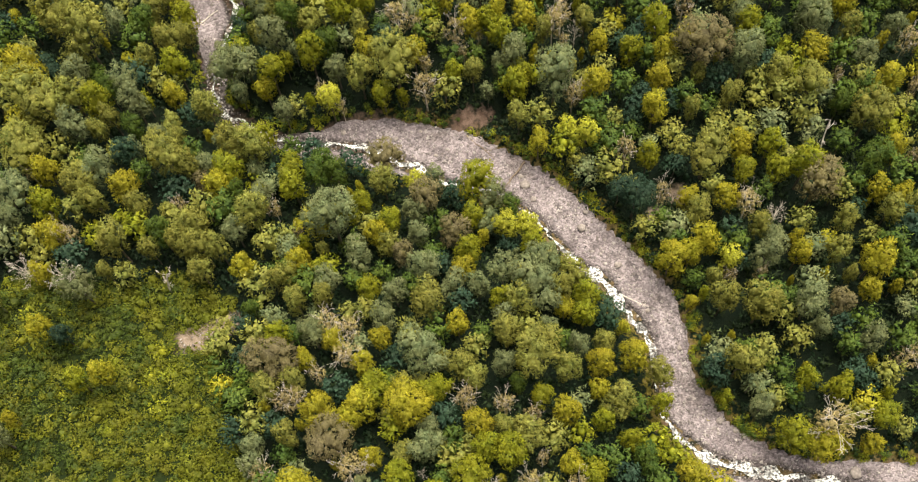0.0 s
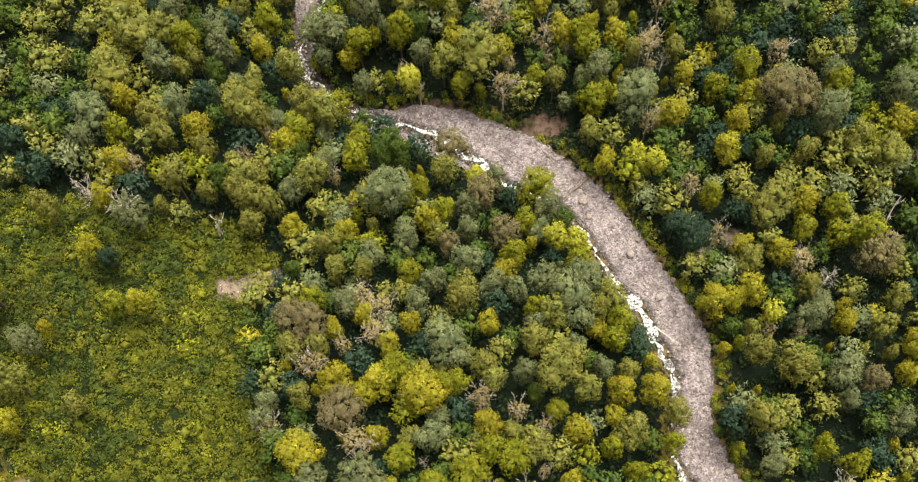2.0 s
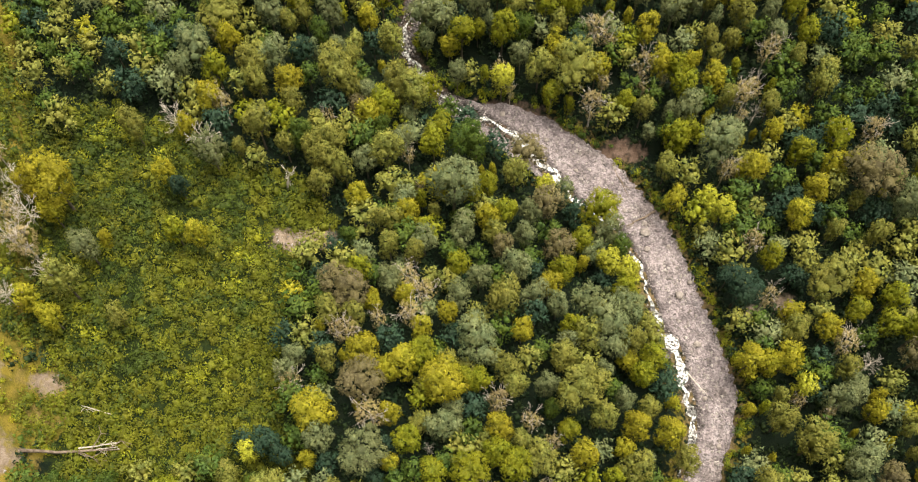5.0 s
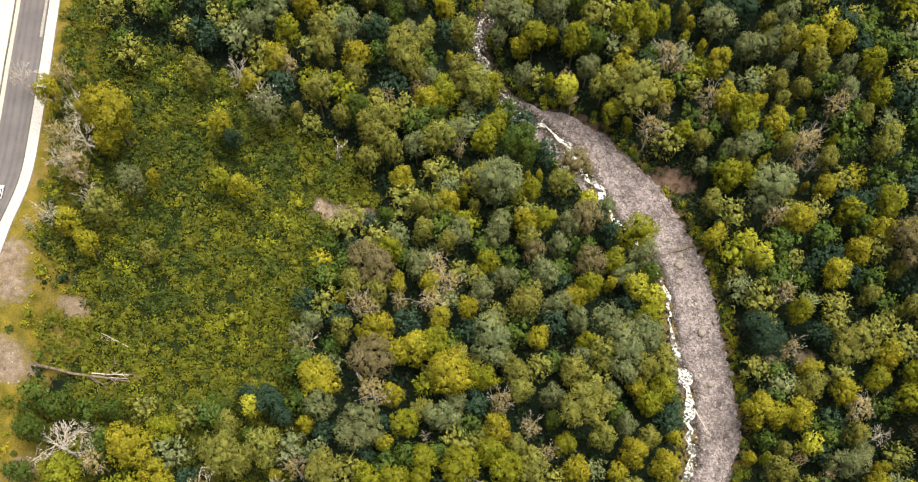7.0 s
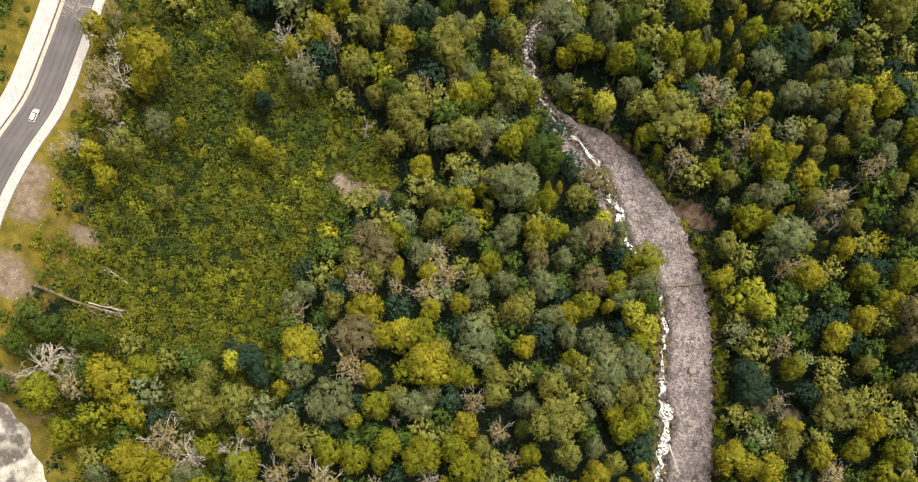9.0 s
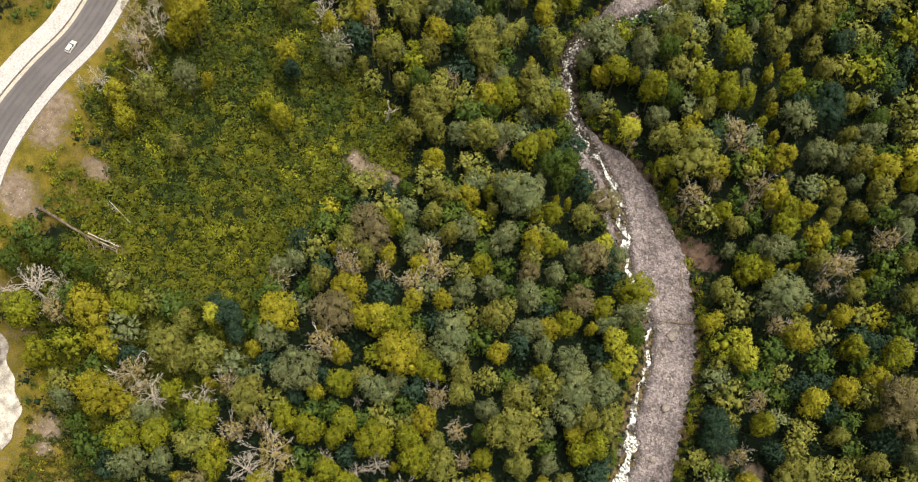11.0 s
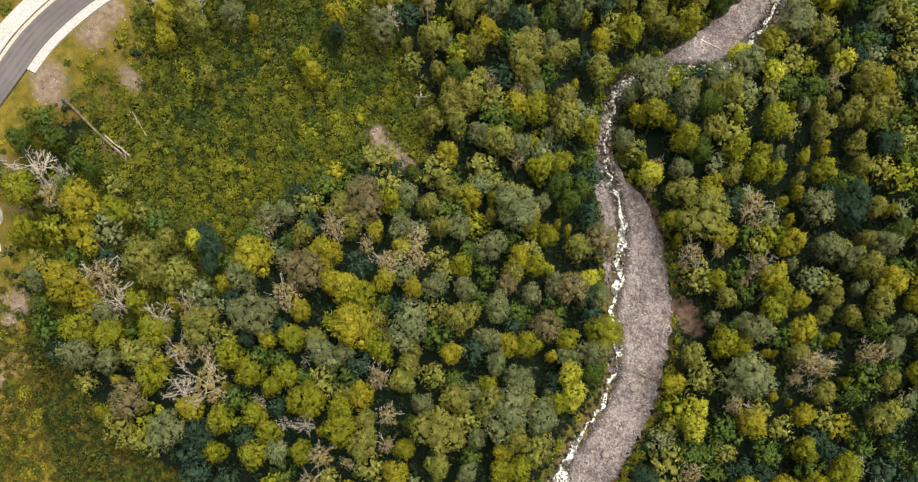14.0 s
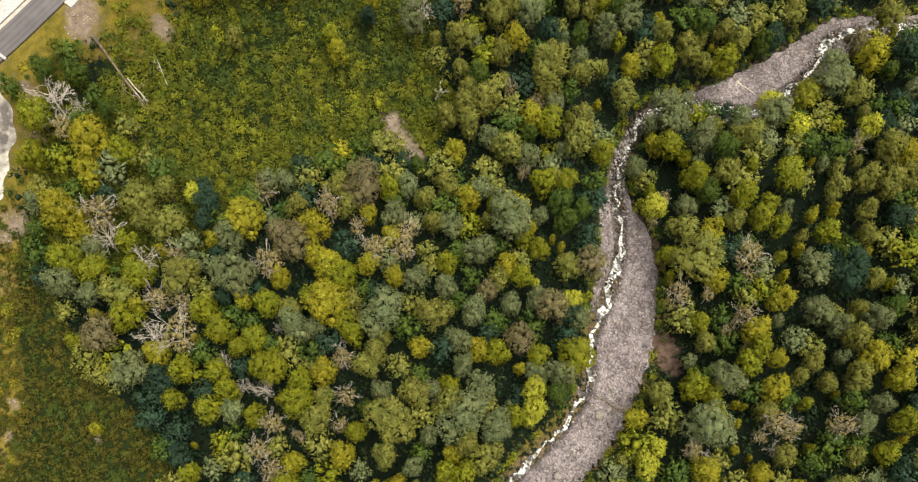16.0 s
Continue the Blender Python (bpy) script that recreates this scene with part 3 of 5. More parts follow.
def asphalt_material():
    """Worn asphalt: pale between the wheels, darker where they run, with lengthwise streaks."""
    m, nodes, links, bsdf = nodes_of("worn_asphalt")
    coord = add(nodes, links, "ShaderNodeTexCoord").outputs["Object"]
    colour = blend(nodes, links, noise_at(nodes, links, coord, 0.12, 5.0), (0.120, 0.110, 0.124), (0.158, 0.146, 0.162))
    track = add(nodes, links, "ShaderNodeAttribute", attribute_name="track").outputs["Fac"]
    worn = add(nodes, links, "ShaderNodeMath", {0: track, 1: noise_at(nodes, links, coord, 0.3, 3.0, 0.2, 0.75)}, operation="MULTIPLY").outputs[0]
    colour = blend(nodes, links, worn, colour, (0.092, 0.084, 0.097))
    grain = noise_at(nodes, links, coord, 6.0, 5.0, 0.3, 0.7)
    value = add(nodes, links, "ShaderNodeMapRange", {"Value": grain, "To Min": 0.85, "To Max": 1.15}).outputs[0]
    hsv = add(nodes, links, "ShaderNodeHueSaturation", {"Color": colour, "Value": value})
    links.new(hsv.outputs[0], bsdf.inputs["Base Color"])
    bsdf.inputs["Roughness"].default_value = 0.85
    b_ = add(nodes, links, "ShaderNodeBump", {"Height": grain, "Strength": 0.15, "Distance": 0.02})
    links.new(b_.outputs[0], bsdf.inputs["Normal"])
    return m


def water_material():
    m, nodes, links, bsdf = nodes_of("white_water")
    coord = add(nodes, links, "ShaderNodeTexCoord").outputs["Object"]
    foam = noise_at(nodes, links, coord, 1.4, 8.0, 0.42, 0.56)
    pools = noise_at(nodes, links, coord, 0.24, 5.0, 0.40, 0.52)
    foam = add(nodes, links, "ShaderNodeMath", {0: foam, 1: pools}, operation="MULTIPLY").outputs[0]
    colour = blend(nodes, links, foam, (0.050, 0.048, 0.050), (0.86, 0.88, 0.90))
    links.new(colour, bsdf.inputs["Base Color"])
    r = add(nodes, links, "ShaderNodeMapRange", {"Value": foam, "To Min": 0.08, "To Max": 0.75}).outputs[0]
    links.new(r, bsdf.inputs["Roughness"])
    fine = add(nodes, links, "ShaderNodeTexNoise", {"Vector": coord, "Scale": 2.5, "Detail": 5.0}).outputs[0]
    b_ = add(nodes, links, "ShaderNodeBump", {"Height": fine, "Strength": 0.7, "Distance": 0.3})
    links.new(b_.outputs[0], bsdf.inputs["Normal"])
    return m


LEAF = {
    "yellow": leaf("yellow_leaves", (0.338, 0.300, 0.026), (0.222, 0.230, 0.021), (0.362, 0.308, 0.030)),
    "lime": leaf("yellow_green_leaves", (0.225, 0.235, 0.016), (0.140, 0.172, 0.016), (0.290, 0.266, 0.019)),
    "lemon": leaf("lemon_green_leaves", (0.420, 0.425, 0.050), (0.360, 0.380, 0.044), (0.460, 0.430, 0.056)),
    "olive": leaf("olive_leaves", (0.232, 0.229, 0.050), (0.142, 0.168, 0.042), (0.278, 0.248, 0.050)),
    "silver": leaf("grey_green_leaves", (0.182, 0.208, 0.096), (0.106, 0.143, 0.070), (0.240, 0.240, 0.098)),
    "green": leaf("green_leaves", (0.074, 0.114, 0.018), (0.046, 0.087, 0.020), (0.120, 0.148, 0.018)),
    "dark": leaf("dark_green_leaves", (0.027, 0.058, 0.038), (0.022, 0.050, 0.032), (0.045, 0.075, 0.036)),
    "brown": leaf("brownish_leaves", (0.185, 0.154, 0.086), (0.150, 0.134, 0.068), (0.200, 0.172, 0.056)),
    "dry": leaf("dry_leaves", (0.385, 0.305, 0.180), (0.305, 0.255, 0.120), (0.310, 0.275, 0.060)),
}
SHRUB = leaf("shrub_leaves", (0.100, 0.121, 0.013), (0.122, 0.135, 0.013), (0.182, 0.173, 0.016), 0.14, 0.24, 0.30, 0.50)
BRUSH = leaf("brownish_scrub_leaves", (0.086, 0.082, 0.012), (0.066, 0.072, 0.010), (0.130, 0.104, 0.017), 0.14, 0.34, 0.30, 0.6)
# undergrowth green taken far down, so that it carries the shade between the trees
SHADED_THICKET = leaf("shaded_undergrowth_leaves", (0.011, 0.027, 0.014), (0.015, 0.033, 0.015), (0.038, 0.056, 0.016), 0.12, 0.30, 0.34, 0.7)
DEEP = leaf("deep_green_shrub_leaves", (0.046, 0.074, 0.014), (0.056, 0.082, 0.014), (0.098, 0.112, 0.014), 0.14, 0.32, 0.30, 0.6)
BARK = rough("bark", (0.10, 0.082, 0.062), (0.17, 0.145, 0.115), 2.0, bump=0.6)
DEADWOOD = rough("bleached_deadwood", (0.54, 0.475, 0.44), (0.72, 0.655, 0.615), 1.5, bump=0.4)
OLD_WOOD = rough("weathered_log_wood", (0.13, 0.095, 0.075), (0.27, 0.215, 0.175), 1.2, bump=0.5)
SOIL, GRAVEL, WATER = ground_material(), gravel_material(), water_material()
STONE = rough("grey_river_stone", (0.26, 0.225, 0.22), (0.40, 0.355, 0.34), 0.5, bump=0.5)
ASPHALT, LOOSE = asphalt_material(), stones_material()
WET_ROCK = rough("dark_wet_rock", (0.040, 0.037, 0.038), (0.105, 0.095, 0.095), 0.8, 0.45, 0.5)
DARK_CONCRETE = rough("dark_concrete", (0.075, 0.07, 0.062), (0.12, 0.11, 0.10), 0.5, 0.8, 0.3, depth=0.03)
PATCHED = rough("pale_asphalt_repair", (0.30, 0.285, 0.28), (0.36, 0.34, 0.335), 0.5, 0.9, 0.2, 8.0, depth=0.02)
PAVING = rough("pale_paving_concrete", (0.53, 0.51, 0.535), (0.47, 0.45, 0.47), 0.25, 0.85, 0.15, 9.0, depth=0.02)
KERBSTONE = rough("grey_kerb_concrete", (0.44, 0.40, 0.37), (0.54, 0.49, 0.46), 0.6, 0.85, 0.2, depth=0.02)
YARD = rough("trodden_pale_rubble", (0.66, 0.63, 0.60), (0.30, 0.27, 0.26), 0.42, 0.9, 0.5, 7.0, (0.16, 0.14, 0.14))


def plain(name, colour, roughness=0.5, metal=0.0):
    m, nodes, links, bsdf = nodes_of(name)
    coord = add(nodes, links, "ShaderNodeTexCoord").outputs["Object"]
    dust = noise_at(nodes, links, coord, 3.0, 4.0, 0.3, 0.9)
    links.new(blend(nodes, links, dust, colour, tuple(0.85 * c + 0.03 for c in colour)), bsdf.inputs["Base Color"])
    bsdf.inputs["Roughness"].default_value, bsdf.inputs["Metallic"].default_value = roughness, metal
    return m


CAR_PAINT = plain("white_car_paint", (0.80, 0.80, 0.80), 0.25)
DARK_GLASS = plain("dark_window_glass", (0.02, 0.025, 0.03), 0.08)
RUBBER = plain("black_rubber", (0.02, 0.02, 0.02), 0.8)
ALLOY = plain("grey_wheel_metal", (0.55, 0.55, 0.56), 0.35, 0.9)
LAMP_GLASS = plain("clear_lamp_glass", (0.75, 0.76, 0.78), 0.1)
RED_GLASS = plain("red_lamp_glass", (0.35, 0.02, 0.02), 0.15)

# ---- building helpers ----
def make_mesh(name, verts, groups, materials, smooth=False, normals=None):
    """A mesh from arrays: groups are (faces, material number), the faces of a group all with as many corners. normals: one for each vert, to shade by."""
    me = bpy.data.meshes.new(name)
    verts = np.asarray(verts, np.float32).reshape(-1, 3)
    me.vertices.add(len(verts))
    me.vertices.foreach_set("co", verts.ravel())
    groups = [(np.asarray(f, np.int32), k) for f, k in groups if len(f)]
    corners = np.concatenate([f.ravel() for f, _ in groups])
    sizes = np.concatenate([np.full(len(f), f.shape[1], np.int32) for f, _ in groups])
    me.loops.add(len(corners))
    me.loops.foreach_set("vertex_index", corners)
    me.polygons.add(len(sizes))
    me.polygons.foreach_set("loop_start", np.concatenate([[0], np.cumsum(sizes)[:-1]]).astype(np.int32))
    for m in materials:
        me.materials.append(m)
    me.polygons.foreach_set("material_index", np.concatenate([np.full(len(f), k, np.int32) for f, k in groups]))
    me.polygons.foreach_set("use_smooth", np.full(len(sizes), smooth or normals is not None))
    me.update(calc_edges=True)
    if normals is not None:
        normals = np.asarray(normals, float)
        me.normals_split_custom_set_from_vertices((normals / (np.linalg.norm(normals, axis=1)[:, None] + 1e-9)).tolist())
    return me


def part(name, mesh, parent, label=""):
    ob = new(name, mesh)
    ob.parent = parent
    return tagged(ob, label=label)


def grid_faces(n, m):
    """Quads of a grid of n rows of m points."""
    i = (np.arange(n - 1)[:, None] * m + np.arange(m - 1)[None, :]).ravel()
    return np.stack([i, i + 1, i + m + 1, i + m], 1)


def strip(line, offsets, heights, base=None):
    """Points of a band along a line of points: offsets to its left in metres, heights over base."""
    way = np.gradient(line[:, :2], axis=0)
    way /= np.linalg.norm(way, axis=1)[:, None]
    left = np.stack([-way[:, 1], way[:, 0]], 1)
    offsets = np.broadcast_to(offsets, (len(line), np.shape(offsets)[-1]))
    xy = line[:, None, :2] + left[:, None, :] * offsets[:, :, None]
    z = (line[:, 2][:, None] if base is None else base(xy[..., 0], xy[..., 1])) + np.broadcast_to(heights, offsets.shape)
    return np.concatenate([xy, z[..., None]], 2)


def tube(points, radii, sides=6):
    """A tapered tube through points: its verts and quads."""
    p, verts = np.asarray(points, float), []
    for i in range(len(p)):
        d = p[min(i + 1, len(p) - 1)] - p[max(i - 1, 0)]
        d /= np.linalg.norm(d) + 1e-9
        a = np.cross(d, (0.3, 0.9, 0.2) if abs(d[2]) > 0.8 else (0, 0, 1))
        a /= np.linalg.norm(a) + 1e-9
        b = np.cross(d, a)
        t = np.arange(sides) * 2 * np.pi / sides
        verts.append(p[i] + radii[i] * (np.cos(t)[:, None] * a + np.sin(t)[:, None] * b))
    n = len(p)
    i = (np.arange(n - 1)[:, None] * sides + np.arange(sides)[None, :]).ravel()
    j = (np.arange(n - 1)[:, None] * sides + (np.arange(sides)[None, :] + 1) % sides).ravel()
    return np.vstack(verts), np.stack([i, j, j + sides, i + sides], 1)


def join(pieces):
    """Verts and faces of several pieces as one."""
    verts, faces, n = [], [], 0
    for v, f in pieces:
        verts.append(v)
        faces.append(np.asarray(f) + n)
        n += len(v)
    return np.vstack(verts), np.vstack(faces)


# ---- the ground, one sheet to the horizon ----
fine_x, fine_y = np.arange(-235, 215, 2.4), np.arange(-95, 335, 2.4)
far = np.array([6, 16, 32, 60, 110, 200, 380, 800, 1700, 3500.0])
gx, gy = np.concatenate([fine_x[0] - far[::-1], fine_x, fine_x[-1] + far]), np.concatenate([fine_y[0] - far[::-1], fine_y, fine_y[-1] + far])
X, Y = np.meshgrid(gx, gy)
x_, y_ = X.ravel(), Y.ravel()
z_ = ground_z(x_, y_) - 0.6 * ease(9, 6.5, near(YARD_LINE, x_, y_)[0])
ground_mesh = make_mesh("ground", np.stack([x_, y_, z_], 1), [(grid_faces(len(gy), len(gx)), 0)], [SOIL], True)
bare, earth = np.zeros(len(x_)), np.zeros(len(x_))
for bx, by, br in BARE:
    spot = bare if by < 160 else earth
    np.maximum(spot, ease(br * 1.25, br * 0.5, np.hypot(x_ - bx, y_ - by)), out=spot)
bed_d, bed_half = near(BED_LINE, x_, y_)
earth = np.maximum(earth, 0.6 * ease(3.5, 0.5, bed_d - bed_half))
road_d, _ = near(ROAD_LINE, x_, y_)
bare = np.maximum(bare, 0.35 * ease(13, 9, near(YARD_LINE, x_, y_)[0]))
grass = np.maximum(np.maximum(inside(VERGE, x_, y_) * 1.0, ease(22, 14, road_d)), 0.5 * ease(8, 2, bed_d - bed_half) * (x_ > -20))
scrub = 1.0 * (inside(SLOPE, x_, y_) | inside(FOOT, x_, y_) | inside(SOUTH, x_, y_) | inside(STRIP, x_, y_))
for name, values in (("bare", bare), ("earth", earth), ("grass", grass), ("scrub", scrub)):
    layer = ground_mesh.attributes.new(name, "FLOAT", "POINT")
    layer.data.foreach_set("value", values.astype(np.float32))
ground = tagged(new("ground", ground_mesh), "wooded mountain slope of leaf-covered soil with tree shade in its colour", "ground", kind="structure")

# ---- the stream: gravel bed and white water ----
rng = np.random.default_rng(7)
bed_line = along(BED, 0.8)
across = np.linspace(-1, 1, 44)
bed_points = strip(bed_line, across[None, :] * (bed_line[:, 2:] + 2.2), 0.0, stream_z)
bx_, by_ = bed_points[..., 0].ravel(), bed_points[..., 1].ravel()
flow_d, flow_w = near(FLOW_LINE, bx_, by_)
ripple = 0.22 * np.sin(bx_ * 0.45 + np.sin(by_ * 0.37) * 1.5) * np.sin(by_ * 0.5 + 1) + 0.12 * np.sin(bx_ * 1.3 - by_ * 0.9) * np.sin(by_ * 1.1)
bed_points[..., 2] += (ripple + rng.normal(0, 0.07, len(bx_)) - 0.75 * ease(2.6, 0.6, flow_d - flow_w * 0.6)).reshape(bed_points.shape[:2])
bed_mesh = make_mesh("riverbed", bed_points, [(grid_faces(*bed_points.shape[:2]), 0)], [GRAVEL], True)
bed_mesh.attributes.new("wet", "FLOAT", "POINT").data.foreach_set("value", np.maximum(ease(2.2, 0.4, flow_d - flow_w), 0.9 * ease(-40, -48, bx_) * ease(203, 196, by_)).astype(np.float32))
reach = np.concatenate([[0], np.cumsum(np.hypot(*np.diff(bed_line[:, :2], axis=0).T))])
for name, values in (("down", np.repeat(reach, 44)), ("over", (across[None, :] * (bed_line[:, 2:] + 2.2)).ravel())):
    bed_mesh.attributes.new(name, "FLOAT", "POINT").data.foreach_set("value", values.astype(np.float32))
riverbed = new("riverbed", bed_mesh)
tagged(riverbed, "broad pinkish grey gravel bed of a mountain stream", "riverbed", kind="structure")
flow_line = along(FLOW, 0.6)
wide = flow_line[:, 2:] * (1.0 + 0.35 * np.sin(np.arange(len(flow_line)) * 0.33)[:, None] * np.sin(np.arange(len(flow_line)) * 0.11 + 1)[:, None])
step = np.arange(len(flow_line))
flow_line[:, :2] += 0.5 * np.stack([np.sin(step * 0.21), np.cos(step * 0.17)], 1) + 0.55 * np.stack([np.sin(step * 0.53 + 1.1 * np.sin(step * 0.13)), np.cos(step * 0.47 + np.sin(step * 0.19))], 1)
wide = wide * (0.72 + 0.5 * np.clip(np.sin(step * 0.29 + 2.0 * np.sin(step * 0.071)), -0.6, 1))[:, None]
ribs = np.linspace(-1, 1, 11)
bulge = -0.33 + 0.12 * (1 - ribs[None, :] ** 2) + rng.normal(0, 0.07, (len(flow_line), 11))
flow_points = strip(flow_line, ribs[None, :] * wide * np.where((flow_line[:, :1] < -38) & (flow_line[:, :1] > -73), 0.66, 1.0), bulge, stream_z)
stream = new("stream", make_mesh("stream", flow_points, [(grid_faces(*flow_points.shape[:2]), 0)], [WATER], True))
tagged(stream, "narrow mountain stream broken into white foaming rapids", "water", kind="structure")

# ---- the road with its footway, kerbs, gutter and apron ----
road_line = along(ROAD, 1.5)


def band(name, line, profile, material, label, category):
    """A solid band along a line, from a closed profile of (offset to the left, height)."""
    p = np.array(profile + profile[:1], float)
    pts = strip(line, p[None, :, 0], p[None, :, 1])
    n, m = pts.shape[:2]
    caps = np.array([[*range(m - 2, -1, -1)], [(n - 1) * m + k for k in range(m - 1)]])
    ob = new(name, make_mesh(name, pts, [(grid_faces(n, m), 0), (caps, 0)], [material]))
    return tagged(ob, label, category, kind="structure")


walked = road_line[road_line[:, 1] > 5.5]
lanes = np.linspace(-3.9, 3.9, 40)
road = band("road", road_line, [(u, 0.02 * (1 - abs(u) / 3.9)) for u in lanes.tolist()] + [(3.9, -0.6), (-3.9, -0.6)], ASPHALT, "worn grey asphalt road with darker wheel tracks", "road")
worn = np.zeros(43)
worn[:40] = np.max([np.exp(-((lanes - u) / 0.42) ** 2) for u in (-2.75, -1.15, 1.05, 2.65)], axis=0)
road.data.attributes.new("track", "FLOAT", "POINT").data.foreach_set("value", np.tile(worn, len(road_line)).astype(np.float32))
band("kerb_east", road_line, [(3.91, 0.12), (4.20, 0.12), (4.20, -0.6), (3.91, -0.6)], DARK_CONCRETE, "grey concrete kerb along the asphalt", "kerb")
band("pavement", walked, [(4.21, 0.15), (7.0, 0.12), (7.0, -1.4), (4.21, -0.6)], PAVING, "pale concrete footway beside the road", "pavement")
band("kerb_west", road_line, [(-5.0, 0.16), (-3.91, 0.14), (-3.91, -0.6), (-5.0, -0.6)], KERBSTONE, "broad pale concrete kerb along the asphalt", "kerb")
band("gutter", road_line, [(-5.55, -0.2), (-5.01, -0.2), (-5.01, -0.6), (-5.55, -0.6)], DARK_CONCRETE, "dark open gutter behind the kerb", "gutter")
band("apron", road_line, [(-10.2, 1.0), (-5.56, 0.1), (-5.56, -0.9), (-10.2, -0.9)], PAVING, "wide white concrete apron above the road", "pavement")
fresh = road_line[(road_line[:, 1] > 88) & (road_line[:, 1] < 104)]
band("road_repair", fresh, [(1.0, 0.005), (3.6, 0.005), (3.6, -0.05), (1.0, -0.05)], PATCHED, "pale rectangular repair in the asphalt", "road")
yard_line = along(YARD_EDGE, 1.0)
yard_points = strip(yard_line, np.linspace(-16, 0, 17)[None, :] + (0.5 * np.sin(np.arange(len(yard_line)) * 0.9) + 0.4 * np.sin(np.arange(len(yard_line)) * 0.37 + 1))[:, None], 0.12,
                    lambda x, y: ground_z(x.ravel(), y.ravel()).reshape(x.shape))
lay_by = new("lay_by", make_mesh("lay_by", yard_points, [(grid_faces(*yard_points.shape[:2]), 0)], [YARD], True))
tagged(lay_by, "pale trodden lay-by of rubble and broken concrete", "lay-by", kind="structure")

# ---- trees ----
ICO = bmesh.new()
bmesh.ops.create_icosphere(ICO, subdivisions=1, radius=1.0)
ICO_V = np.array([v.co[:] for v in ICO.verts])
ICO_F = np.array([[v.index for v in f.verts] for f in ICO.faces])
ICO.free()
OCTA_V = np.array([(1, 0, 0), (-1, 0, 0), (0, 1, 0), (0, -1, 0), (0, 0, 1), (0, 0, -1)], float)
OCTA_F = np.array([(0, 2, 4), (2, 1, 4), (1, 3, 4), (3, 0, 4), (2, 0, 5), (1, 2, 5), (3, 1, 5), (0, 3, 5)])


def cards(centres, normals, sizes, rng, shade):
    """Small sprays of leaves, one slim triangle each, that face roughly along the normals. Verts, triangles, and normals to shade by, which lean to shade."""
    n = len(centres)
    normals = normals / (np.linalg.norm(normals, axis=1)[:, None] + 1e-9)
    shade = shade / (np.linalg.norm(shade, axis=1)[:, None] + 1e-9)
    side = np.cross(normals, rng.normal(size=(n, 3)))
    side /= np.linalg.norm(side, axis=1)[:, None] + 1e-9
    proud = rng.random(n) < 0.5
    side[proud] = (0.9 * shade + rng.normal(0, 0.42, (n, 3)))[proud]
    side /= np.linalg.norm(side, axis=1)[:, None] + 1e-9
    up = np.cross(normals, side)
    up /= np.linalg.norm(up, axis=1)[:, None] + 1e-9
    normals = np.cross(side, up)
    r = sizes[:, None] * rng.uniform(0.65, 1.35, (n, 3)) * (1.55, 0.66, 1.0)
    v = np.stack([centres + side * r[:, :1], centres - side * r[:, 2:] * 0.5 + up * r[:, 1:2] * 0.87,
                  centres - side * r[:, 2:] * 0.5 - up * r[:, 1:2] * 0.87], 1)
    turned = (normals * shade).sum(1) < 0
    v[turned] = v[turned][:, ::-1]
    lit = 0.8 * shade + 0.75 * normals * np.where(turned, -1, 1)[:, None] + (0, 0, 0.15)
    return v.reshape(-1, 3), np.arange(n * 3).reshape(n, 3), np.repeat(lit, 3, 0)


def lumps(rng, count, flat):
    """The lobes of a crown of radius 1: centres and radii."""
    c, r = [np.zeros(3)], [0.66]
    for k in range(count):
        a = 2.4 * k + rng.uniform(-0.5, 0.5)
        lift = rng.uniform(-0.35, 0.95)
        out = rng.uniform(0.40, 0.74) * math.sqrt(max(0.15, 1 - max(lift, 0) ** 2))
        c.append(np.array([math.cos(a) * out, math.sin(a) * out, lift * 0.62 * flat]))
        r.append(rng.uniform(0.24, 0.46))
    return np.array(c), np.array(r)


